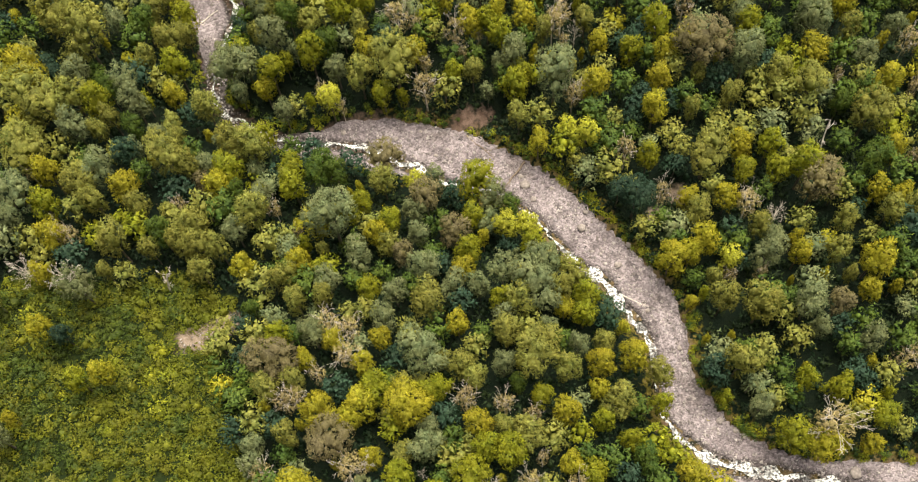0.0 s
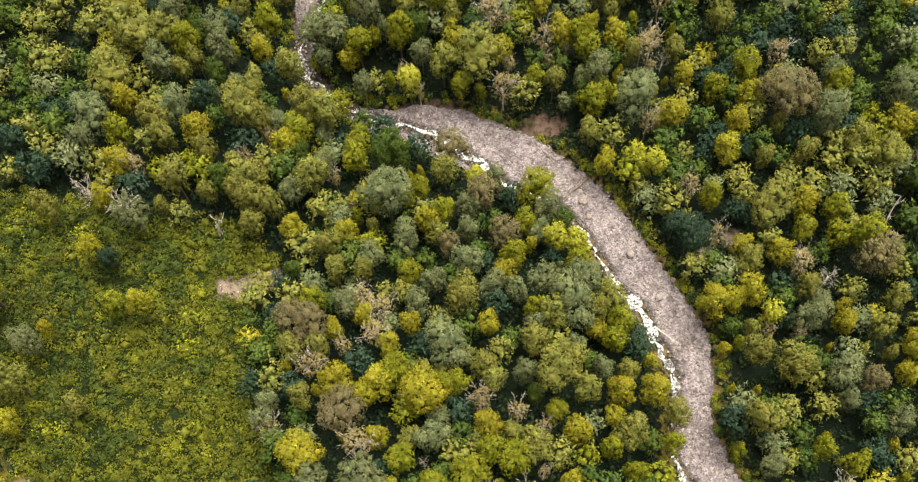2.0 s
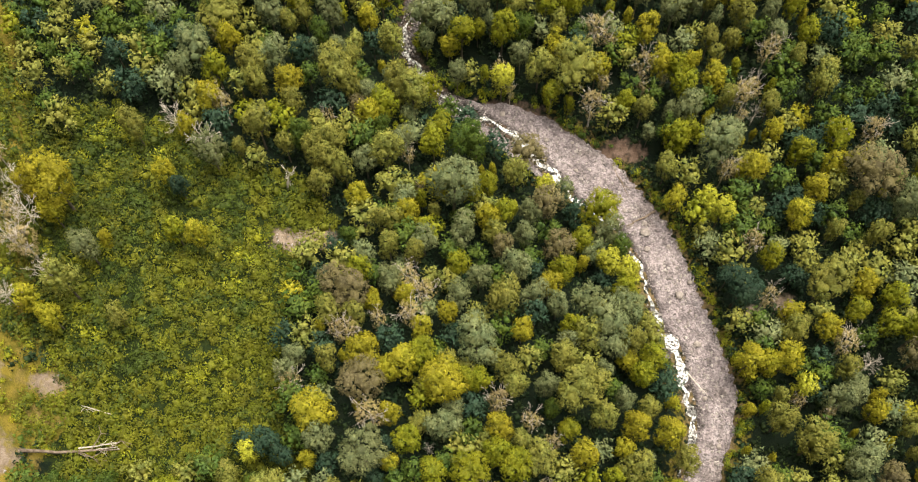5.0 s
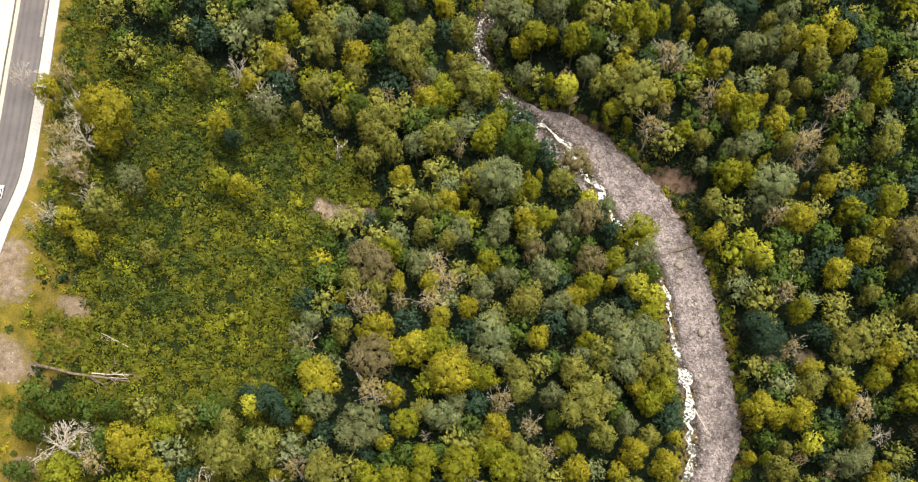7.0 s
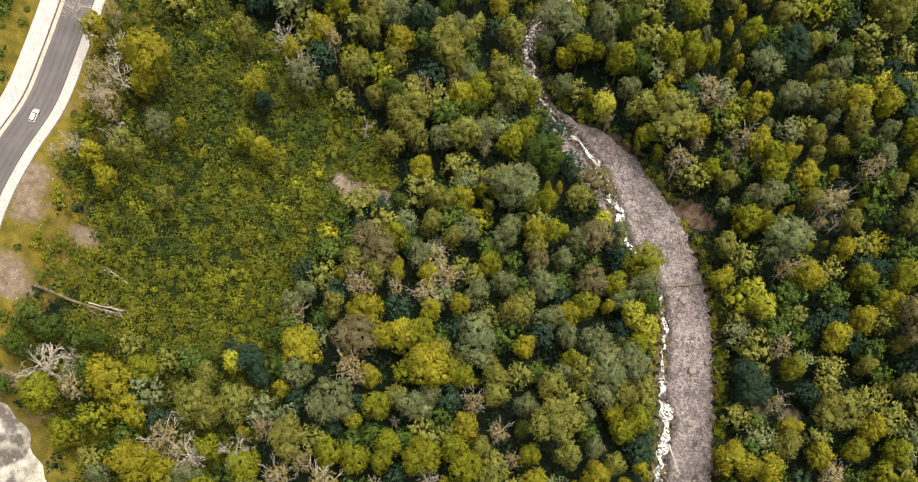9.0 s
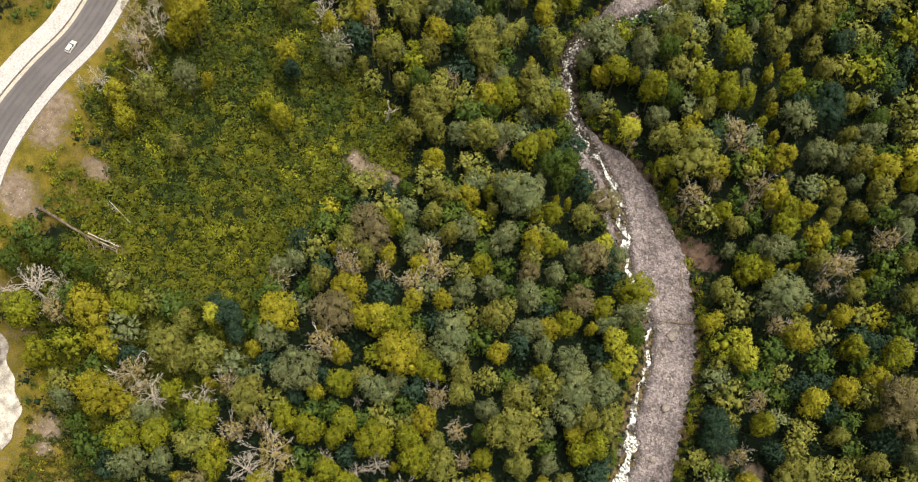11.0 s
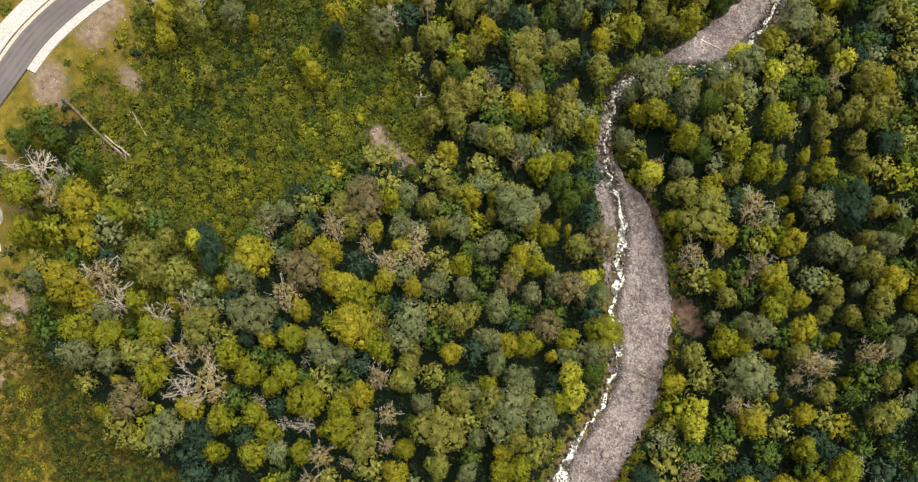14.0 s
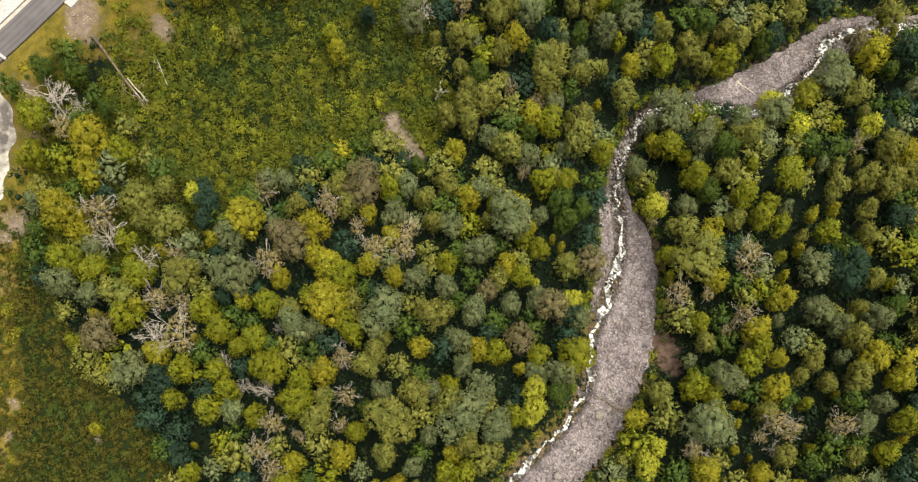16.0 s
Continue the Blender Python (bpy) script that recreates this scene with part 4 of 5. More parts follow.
def crown_arrays(seed, tufts=620, size=0.62, count=12, flat=1.0, core=0.80, wide=5.0, spray=0.75, solid=(ICO_V, ICO_F)):
    """A crown of radius wide, stretched to that of 5 m, round a point 12.6 m up: lobes, each clad in tufts. Verts, triangles of the tufts, triangles of the lobes, normals."""
    rng = np.random.default_rng(seed)
    c, r = lumps(rng, count, flat)
    share = r ** 2 / (r ** 2).sum()
    pts, nrm = [], []
    for i in range(len(c)):
        n = int(tufts * 1.9 * share[i])
        d = rng.normal(size=(n, 3))
        d[:, 2] += 0.25
        d /= np.linalg.norm(d, axis=1)[:, None]
        p = c[i] + d * r[i] * rng.uniform(0.82, 1.10, (n, 1))
        gap = np.linalg.norm(p[:, None] - c[None], axis=2) / r[None]
        gap[:, i] = 9
        keep = (gap.min(1) > 0.93) & (p[:, 2] > -0.75)
        pts.append(p[keep])
        nrm.append(d[keep] + np.array([0, 0, 0.25]))
    p, d = np.vstack(pts), np.vstack(nrm)
    nrm_of = d
    tall = np.array([5.0, 5.0, 8.4])
    knot = rng.permutation(len(p))[:max(40, len(p) // 9)]
    own = np.repeat(knot, 9)
    puff = rng.normal(size=(len(own), 3))
    puff /= np.linalg.norm(puff, axis=1)[:, None]
    puff += 0.45 * d[own] / np.linalg.norm(d[own], axis=1)[:, None]
    reach = 1.7 * size * 5.0 / wide * np.repeat(rng.uniform(0.8, 1.6, len(knot)), 9)
    d = 0.8 * puff + 0.9 * d[own] + rng.normal(0, spray * 0.5, puff.shape)
    shade = p[own] * (0.5, 0.5, 0.35) + nrm_of[own] + 0.35 * puff
    v, f, lit = cards(p[own] * tall + (0, 0, 12.6) + puff * reach[:, None], d, rng.uniform(0.7, 1.35, len(own)) * size * 5.0 / wide, rng, shade)
    core_v, core_f = join([((solid[0] * (1 + rng.uniform(-0.15, 0.1, (len(solid[0]), 1)))) * ri * core * tall + ci * tall + (0, 0, 12.6), solid[1])
                           for ci, ri in zip(c, r)])
    core_n = np.vstack([solid[0] for _ in r])
    return np.vstack([v, core_v]), f, core_f + len(v), np.vstack([lit, core_n])


def crown_mesh(name, material, *shape):
    v, f, core_f, lit = crown_arrays(*shape)
    return make_mesh(name, v, [(f, 0), (core_f, 0)], [material], normals=lit)


def bough(rng, start, way, length, radius, pieces, depth, spread=0.8, sag=0.0):
    """A limb that bends and forks."""
    pts, p, d = [np.array(start, float)], np.array(start, float), np.array(way, float)
    n = 4 if depth > 2 else 3 if depth > 1 else 2 if depth else 1
    for _ in range(n):
        d = d / np.linalg.norm(d) + rng.normal(0, 0.16, 3) + (0, 0, 0.06 - sag)
        d /= np.linalg.norm(d)
        p = p + d * length / n
        pts.append(p)
    pieces.append(tube(pts, np.linspace(radius, max(radius * 0.4, 0.022), n + 1), 4 if depth > 2 else 3))
    if depth > 0:
        for k in range(3):
            at = pts[1 + (k + 1) % n] if k and n > 1 else pts[-1]
            bough(rng, at, d + rng.normal(0, spread, 3), length * rng.uniform(0.42, 0.66), max(radius * 0.55, 0.034), pieces, depth - 1, spread, sag)


def trunk_mesh(name, seed, material, height=14.0, girth=0.34, limbs=5):
    rng = np.random.default_rng(seed)
    lean = rng.normal(0, 0.35, 2)
    z = np.linspace(-0.6, height, 6)
    pts = np.stack([lean[0] * (z / height) ** 2, lean[1] * (z / height) ** 2, z], 1)
    pieces = [tube(pts, girth * np.array([1.35, 1.0, 0.85, 0.7, 0.5, 0.25]), 7)]
    for k in range(limbs):
        a, at = 2.4 * k + rng.uniform(-0.3, 0.3), pts[2] * 0.4 + pts[4] * 0.6 if k % 2 else pts[3]
        out = np.array([math.cos(a), math.sin(a), 0.9])
        q = [at, at + out * 1.3, at + out * 2.6 + (0, 0, 0.5)]
        pieces.append(tube(q, [girth * 0.4, girth * 0.28, girth * 0.1], 4))
    v, f = join(pieces)
    return make_mesh(name, v, [(f, 0)], [material], True)


TREE_KINDS = {  # colour: name, label, group, tufts, size of a tuft, core
    "yellow": ("yellowing_tree", "broadleaf tree with a rounded crown turning bright yellow", "yellow autumn trees", 3200, 0.255, 0.54),
    "lime": ("yellow_green_tree", "broadleaf tree with a lumpy yellow-green crown", "yellow-green trees", 3200, 0.255, 0.54),
    "lemon": ("lemon_green_tree", "broadleaf tree with a bright lemon-green crown", "lemon-green trees", 3200, 0.25, 0.54),
    "olive": ("dull_olive_tree", "broadleaf tree with a dense dull olive crown", "dull olive trees", 3200, 0.245, 0.54),
    "silver": ("grey_green_tree", "broadleaf tree with a soft grey-green crown", "grey-green trees", 3300, 0.24, 0.54),
    "green": ("green_tree", "broadleaf tree with a full green crown", "green trees", 3200, 0.255, 0.54),
    "dark": ("dark_green_tree", "tree with a dense dark bluish green crown", "dark green trees", 3100, 0.25, 0.54),
    "brown": ("browned_tree", "tree with a fine twiggy crown browned by autumn", "brownish trees", 3600, 0.215, 0.54),
    "dry": ("half_bare_tree", "half-bare tree with dry beige leaves and twigs", "half-bare trees", 1700, 0.22, 0.30),
}
FOREST = {}


def tree_sample(colour, k, wide):
    """One tree of a colour and shape, with its trunk and crown."""
    name, label, group, tufts, size, core = TREE_KINDS[colour]
    seed = 100 + 17 * k + int(wide * 7) + 1000 * list(TREE_KINDS).index(colour)
    root = new(name)
    tagged(root, label, "tree", group)
    part("trunk", trunk_mesh("trunk", seed, DEADWOOD if colour == "dry" else BARK), root)
    part("crown", crown_mesh("crown", LEAF[colour], seed + 1, int(tufts * (wide / 5) ** 1.8), size, int((7 + (k * 3) % 4) * (wide / 4) ** 0.6) + 2,
                              0.85 + 0.12 * (k % 3), core, wide), root)
    if colour == "dry":
        rng = np.random.default_rng(seed + 2)
        for j in range(7):
            a, pieces = 2.4 * j, []
            bough(rng, (0, 0, 11 + 0.95 * j), (math.cos(a), math.sin(a), 0.7), 4.4, 0.085, pieces, 3, 0.40)
            v, f = join(pieces)
            part("branch", make_mesh("branch", v, [(f, 0)], [DEADWOOD]), root, "bleached bare branch")
    return root


def dead_sample(k):
    """A dead tree: bleached trunk and bare spreading limbs."""
    rng = np.random.default_rng(900 + k)
    root = new("dead_tree")
    tagged(root, "bleached dead tree with bare spreading branches", "tree", "bare dead trees")
    lean = rng.normal(0, 0.7, 2)
    z = np.linspace(-0.5, 13, 6)
    pts = np.stack([lean[0] * (z / 13) ** 2, lean[1] * (z / 13) ** 2, z], 1)
    v, f = tube(pts, np.array([0.34, 0.28, 0.24, 0.20, 0.15, 0.08]), 7)
    part("trunk", make_mesh("trunk", v, [(f, 0)], [DEADWOOD], True), root)
    for j in range(20):
        a, at = 2.4 * j + rng.uniform(-0.4, 0.4), pts[3 + j % 3]
        pieces = []
        bough(rng, at, (math.cos(a), math.sin(a), rng.uniform(0.25, 1.3)), rng.uniform(2.8, 4.3), 0.080, pieces, 3, 0.42)
        v, f = join(pieces)
        part("limb", make_mesh("limb", v, [(f, 0)], [DEADWOOD]), root)
    return root


PLACED = []  # x, y, radius


def plant(colour, x, y, radius, rng, shapes=5):
    """A tree on the ground at x, y with that radius of the crown."""
    k = int(rng.integers(shapes))
    height = min(8 + 3.0 * radius, 26) * rng.uniform(0.94, 1.06)
    wide, tall = radius / 5.0, height / 21.0
    if colour == "dead":
        tall = min(1.05, 0.45 + 0.11 * radius)
    z = float(ground_z(x, y)[0]) - 0.1
    m = pose(x, y, z, 0, 0, float(rng.uniform(0, 360))) @ Matrix.Diagonal((wide * rng.uniform(0.94, 1.06), wide * rng.uniform(0.94, 1.06), tall, 1))
    nominal = 2.8 if radius < 3.4 else 4.4 if radius < 5.4 else 6.8
    key = (colour, k) if colour == "dead" else (colour, k, nominal)
    if key in FOREST:
        ob = copy_thing(FOREST[key], m)
    else:
        ob = FOREST[key] = dead_sample(k) if colour == "dead" else tree_sample(colour, k, nominal)
        ob.matrix_basis = m
    PLACED.append((x, y, radius))
    return ob


rng = np.random.default_rng(21)
for colour, places in (("yellow", YELLOW), ("lime", LIME), ("olive", OLIVE), ("silver", SILVER), ("green", GREEN), ("lemon", LEMON),
                       ("dark", DARK), ("brown", BROWN), ("dry", DRY), ("dead", DEAD)):
    for x, y, radius in places:
        plant(colour, x, y, max(radius if colour == "dead" else 1.16 * min(radius, 4) + 0.66 * max(0.0, radius - 4), 1.8), rng, 4 if colour in ("dead", "dry", "brown", "dark") else 6)

# the rest of the wood, wherever there is room
WOOD = [(-215, 207), (-168, 260), (-114, 317), (-22, 297), (39, 278), (128, 257), (181, 209), (167, 33), (53, -4), (25, -22), (-30, -25), (-97, -8), (-153, 53), (-200, 119)]
def woodland(wanted):
    """The trees that nobody could count, as one mesh."""
    rng = np.random.default_rng(77)
    n = 60000
    x, y = rng.uniform(-215, 181, n), rng.uniform(-25, 317, n)
    size = np.where(np.arange(n) < n // 3, rng.uniform(3.2, 5.4, n), rng.uniform(2.3, 3.6, n))
    sapling = (size < 2.5) & (np.sin(x * 0.19 + 1.0) * np.sin(y * 0.23 + 0.4) > 0.62)
    room = inside(WOOD, x, y) & ~inside(STRIP, x, y) & (~inside(SLOPE, x, y) | sapling) & ~inside(SOUTH, x, y) & ~inside(VERGE, x, y)
    d, half = near(BED_LINE, x, y)
    room &= (d - half > 0.3 + size * 0.5) & (near(FLOW_LINE, x, y)[0] > 3.0 + size) & (near(ROAD_LINE, x, y)[0] > 13 + size)
    for bx, by, br in BARE:
        room &= np.hypot(x - bx, y - by) > br * 0.8 + size * 0.5
    taken, chosen = np.array(PLACED), []
    for i in np.nonzero(room)[0]:
        if (np.hypot(taken[:, 0] - x[i], taken[:, 1] - y[i]) - 0.58 * (taken[:, 2] + size[i])).min() > 0:
            taken = np.vstack([taken, (x[i], y[i], size[i])])
            chosen.append(i)
            if len(chosen) >= wanted:
                break
    colours = ["yellow", "lime", "olive", "silver", "green", "dark"]
    shapes = {(c, k): crown_arrays(5000 + 31 * k + 7 * colours.index(c), 430, 0.325, 6 + k, 0.9 + 0.1 * k, 0.62, 3.4, 0.75, (OCTA_V, OCTA_F)) for c in colours for k in range(4)}
    verts, lits, quads, tris, stems, base = [], [], [[] for _ in colours], [[] for _ in colours], [], 0
    ground = ground_z(x[chosen], y[chosen])
    for i, z in zip(chosen, ground):
        kind = int(rng.choice(6, p=[0.02, 0.07, 0.30, 0.11, 0.35, 0.15]))
        v, f, core, lit = shapes[colours[kind], int(rng.integers(4))]
        a, wide = rng.uniform(0, 6.28), size[i] / 5.0
        tall = (6 + 2.6 * size[i]) * rng.uniform(0.70, 1.05) / 21.0
        c, s = math.cos(a) * wide, math.sin(a) * wide
        verts.append(np.stack([v[:, 0] * c - v[:, 1] * s + x[i], v[:, 0] * s + v[:, 1] * c + y[i], v[:, 2] * tall + z], 1))
        lits.append(np.stack([lit[:, 0] * math.cos(a) - lit[:, 1] * math.sin(a), lit[:, 0] * math.sin(a) + lit[:, 1] * math.cos(a), lit[:, 2]], 1))
        quads[kind].append(f + base)
        tris[kind].append(core + base)
        base += len(v)
        sv, sf = tube([(x[i], y[i], z - 0.5), (x[i], y[i], z + 14 * tall)], [0.3 * wide + 0.05, 0.12 * wide], 5)
        verts.append(sv)
        lits.append(sv - sv.mean(0) * (1, 1, 0) - (0, 0, 1) * sv[:, 2:])
        stems.append(sf + base)
        base += len(sv)
    groups = [(np.vstack(q), k) for k, q in enumerate(quads) if q] + [(np.vstack(q), k) for k, q in enumerate(tris) if q] + [(np.vstack(stems), 6)]
    ob = new("woodland", make_mesh("woodland", np.vstack(verts), groups, [LEAF[c] for c in colours] + [BARK], normals=np.vstack(lits)))
    return tagged(ob, "dense mixed woodland of olive and yellow-green crowns", "woodland", kind="stuff")


woodland(1150)

# ---- shrubs, undergrowth and the far woods: more than one could count ----
def shrubbery(name, label, xy, radius, height, tufts, size, material, seed, category="shrubs"):
    """Many low bushes at places xy as one mesh of tufts over small cores."""
    rng = np.random.default_rng(seed)
    n = len(xy)
    z = ground_z(xy[:, 0], xy[:, 1])
    d = rng.normal(size=(n, tufts, 3))
    d[..., 2] = np.abs(d[..., 2]) * 1.1
    d /= np.linalg.norm(d, axis=2)[..., None]
    squash = np.stack([radius, radius, height], 1)
    p = np.stack([xy[:, 0], xy[:, 1], z], 1)[:, None] + d * squash[:, None] * rng.uniform(0.72, 1.12, (n, tufts, 1))
    nrm = d + (0, 0, 0.5) + rng.normal(0, 0.5, d.shape)
    v, f, lit = cards(p.reshape(-1, 3), nrm.reshape(-1, 3), np.repeat(size, tufts) * rng.uniform(0.6, 1.35, n * tufts), rng, (d + (0, 0, 0.15)).reshape(-1, 3))
    core = OCTA_V[None] * squash[:, None] * 0.52 + np.stack([xy[:, 0], xy[:, 1], z], 1)[:, None]
    cf = (OCTA_F[None] + (np.arange(n) * len(OCTA_V))[:, None, None]).reshape(-1, 3) + len(v)
    ob = new(name, make_mesh(name, np.vstack([v, core.reshape(-1, 3)]), [(f, 0), (cf, 0)], [material], normals=np.vstack([lit, np.tile(OCTA_V, (n, 1))])))
    return tagged(ob, label, category, kind="stuff")


def scatter(poly, spacing, seed, jitter=0.45):
    rng = np.random.default_rng(seed)
    p = np.array(poly, float)
    gx, gy = np.meshgrid(np.arange(p[:, 0].min(), p[:, 0].max(), spacing), np.arange(p[:, 1].min(), p[:, 1].max(), spacing))
    xy = np.stack([gx.ravel(), gy.ravel()], 1) + rng.uniform(-jitter, jitter, (gx.size, 2)) * spacing * 2 ** 0.5
    return xy[inside(poly, xy[:, 0], xy[:, 1])]


def clear_of_ways(xy, bed=1.0, road=8.5, bare_share=0.75):
    d, half = near(BED_LINE, xy[:, 0], xy[:, 1])
    keep = (d - half > bed) & (near(ROAD_LINE, xy[:, 0], xy[:, 1])[0] > road)
    keep &= (near(YARD_LINE, xy[:, 0], xy[:, 1])[0] > 10) & (near(FLOW_LINE, xy[:, 0], xy[:, 1])[0] > bed + 2.8)
    for bx, by, br in BARE:
        keep &= np.hypot(xy[:, 0] - bx, xy[:, 1] - by) > br * bare_share
    return xy[keep]


def bushy(n, rng, low=0.7, high=2.3):
    """Radii of bushes: many small ones, a few large."""
    return low + (high - low) * rng.random(n) ** 2.2


rng = np.random.default_rng(33)
for poly, spacing, large in ((SLOPE, 2.05, 3.5), (FOOT, 2.05, 3.2)):
    xy = clear_of_ways(scatter(poly, spacing, int(10 * spacing)))
    r = 0.9 + (large - 0.9) * rng.random(len(xy)) ** 1.6
    some = rng.random(len(xy))
    deep = 0.82 - 0.42 * ease(-72, -98, xy[:, 0]) * ease(24, 50, xy[:, 1])
    for part_of, label, material in ((some < deep, "dense yellow-green shrubs covering the open slope", SHRUB), (some > 0.95, "bright lime bushes among the shrubs of the slope", LEAF["lime"]),
                                     ((some >= deep) & (some <= 0.95), "deep green bushes among the shrubs of the slope", DEEP)):
        shrubbery("shrub_slope", label, xy[part_of], r[part_of], r[part_of] * rng.uniform(0.7, 2.1, part_of.sum()), 104, 0.155 + r[part_of] * 0.06, material, int(part_of.sum()))
xy = clear_of_ways(scatter(SOUTH, 1.6, 3))
xy = xy[xy[:, 1] > -60]
r = bushy(len(xy), rng)
some = rng.random(len(xy))
for part_of, label, material in ((some < 0.76, "low brownish olive scrub covering the edge of the wood", BRUSH), (some >= 0.76, "deep green shrubs covering the edge of the wood", DEEP)):
    shrubbery("shrub_slope", label, xy[part_of], r[part_of], r[part_of] * rng.uniform(0.7, 1.8, part_of.sum()), 56, 0.13 + r[part_of] * 0.10, material, int(part_of.sum()))
xy = clear_of_ways(scatter(VERGE, 2.0, 5), road=9.5, bare_share=0.95)
road_d = near(ROAD_LINE, xy[:, 0], xy[:, 1])[0]
xy = xy[rng.random(len(xy)) < np.where(xy[:, 1] > 42, np.clip((road_d - 8.5) / 6.0, 0.1, 1.0), 0.30)]
xy = xy[near(YARD_LINE, xy[:, 0], xy[:, 1])[0] > 10]
xy = np.vstack([xy, clear_of_ways(scatter(STRIP, 1.75, 15), road=9.5, bare_share=0.95)])
lush = inside(STRIP, xy[:, 0], xy[:, 1])
r = bushy(len(xy), rng, 0.8, 2.4) * np.where(lush, 1.35, 1.0)
some = rng.random(len(xy))
for part_of, label, material in ((~lush & (some < 0.58), "yellow-green bushes crowding the grassy verge", LEAF["lime"]), (~lush & (some > 0.78), "yellowed bushes on the grassy verge", LEAF["yellow"]),
                                 (~lush & (some >= 0.58) & (some <= 0.78), "green bushes crowding the grassy verge", LEAF["green"]),
                                 (lush & (some < 0.50), "dense deep green bushes below the road", DEEP), (lush & (some >= 0.50) & (some < 0.9), "dense olive bushes below the road", SHRUB),
                                 (lush & (some >= 0.9), "yellow-green bushes scattered below the road", LEAF["lime"])):
    shrubbery("verge_bushes", label, xy[part_of], r[part_of], r[part_of] * rng.uniform(0.8, 1.3, part_of.sum()), 72, 0.14 + r[part_of] * 0.08, material, int(part_of.sum()) + 3)
west = road_line[rng.integers(0, len(road_line), 900)]
west = np.stack([west[:, 0] - rng.uniform(13, 45, 900), west[:, 1] - rng.uniform(-6, 14, 900)], 1)
xy = west[near(ROAD_LINE, west[:, 0], west[:, 1])[0] > 12.5]
xy = xy[near(YARD_LINE, xy[:, 0], xy[:, 1])[0] > 10]
r = bushy(len(xy), rng, 1.0, 2.8)
shrubbery("verge_bushes", "dark green bushes above the concrete apron", xy, r, r * rng.uniform(0.8, 1.2, len(xy)), 66, 0.16 + r * 0.11, LEAF["green"], 6)
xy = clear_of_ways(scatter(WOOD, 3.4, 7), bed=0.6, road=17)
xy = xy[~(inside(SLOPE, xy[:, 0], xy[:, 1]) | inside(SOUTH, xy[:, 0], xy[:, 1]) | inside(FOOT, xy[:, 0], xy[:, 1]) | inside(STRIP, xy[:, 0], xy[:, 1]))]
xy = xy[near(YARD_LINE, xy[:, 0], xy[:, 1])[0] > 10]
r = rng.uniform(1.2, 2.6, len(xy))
shrubbery("undergrowth", "green undergrowth filling the gaps between the trees, with their shade in its colour", xy, r, r * rng.uniform(0.9, 2.3, len(xy)), 20, 0.19 + r * 0.14, SHADED_THICKET, 8, "undergrowth")

pick = bed_line[rng.integers(0, len(bed_line), 2300)]
turn = rng.uniform(0, 6.283, len(pick))
xy = pick[:, :2] + np.stack([np.cos(turn), np.sin(turn)], 1) * (pick[:, 2:] + rng.uniform(0.6, 3.6, (len(pick), 1)))
xy = clear_of_ways(xy, 0.5, 13, 0.6)
r = rng.uniform(0.7, 1.7, len(xy))
fringe = rng.random(len(xy))
for part_of, label, colour in ((fringe < 0.45, "green bushes along the stream banks", "green"), (fringe >= 0.45, "yellow-green bushes fringing the stream's gravel", "lime")):
    shrubbery("bank_bushes", label, xy[part_of], r[part_of], r[part_of] * rng.uniform(0.9, 1.7, part_of.sum()), 60, 0.1 + r[part_of] * 0.13, LEAF[colour], int(part_of.sum()))

# woods beyond, which close the valley round about
xy = rng.normal(0, 150, (9000, 2)) + (-15, 120)
outer = ~inside(WOOD, xy[:, 0], xy[:, 1]) & ~inside(SOUTH, xy[:, 0], xy[:, 1]) & ~inside(VERGE, xy[:, 0], xy[:, 1])
xy = clear_of_ways(xy[outer], 4, 36)[:1300]
r = rng.uniform(3.5, 5.5, len(xy))
shrubbery("far_woods", "continuous olive-green mountain woodland beyond the valley", xy, r, r * rng.uniform(2.2, 3.2, len(xy)), 104, r * 0.13, LEAF["olive"], 10, "woodland")

# ---- stones, boulders and driftwood on the gravel ----
def stone_mesh(name, seed, material):
    rng = np.random.default_rng(seed)
    v = ICO_V * rng.uniform(0.78, 1.15, (len(ICO_V), 1)) * (1.0, 0.82, 0.6)
    return make_mesh(name, v, [(ICO_F, 0)], [material], True)


rng = np.random.default_rng(44)
pick = bed_line[rng.integers(0, len(bed_line), 11000)]
xy = pick[:, :2] + rng.uniform(-1, 1, (len(pick), 2)) * pick[:, 2:] * 0.85
keep = near(FLOW_LINE, xy[:, 0], xy[:, 1])[0] > 0.8
xy = xy[keep]
size = 0.13 + 0.62 * rng.random(len(xy)) ** 4
small = np.array([[0, 0, 1], [0.9, 0, 0.1], [-0.4, 0.8, 0.15], [-0.5, -0.75, 0.1], [0.3, 0.4, -0.5]])
tri = np.array([[0, 1, 2], [0, 2, 3], [0, 3, 1], [1, 4, 2], [3, 4, 1], [2, 4, 3]])
turn = rng.uniform(0, 6.28, len(xy))
v = np.repeat(small[None], len(xy), 0) * size[:, None, None] * rng.uniform(0.8, 1.25, (len(xy), 5, 1))
c, s = np.cos(turn)[:, None], np.sin(turn)[:, None]
v = np.stack([v[..., 0] * c - v[..., 1] * s, v[..., 0] * s + v[..., 1] * c, v[..., 2] * 0.8], 2)
v += np.stack([xy[:, 0], xy[:, 1], stream_z(xy[:, 0], xy[:, 1]) + 0.05], 1)[:, None]
f = (tri[None] + (np.arange(len(xy)) * 5)[:, None, None]).reshape(-1, 3)
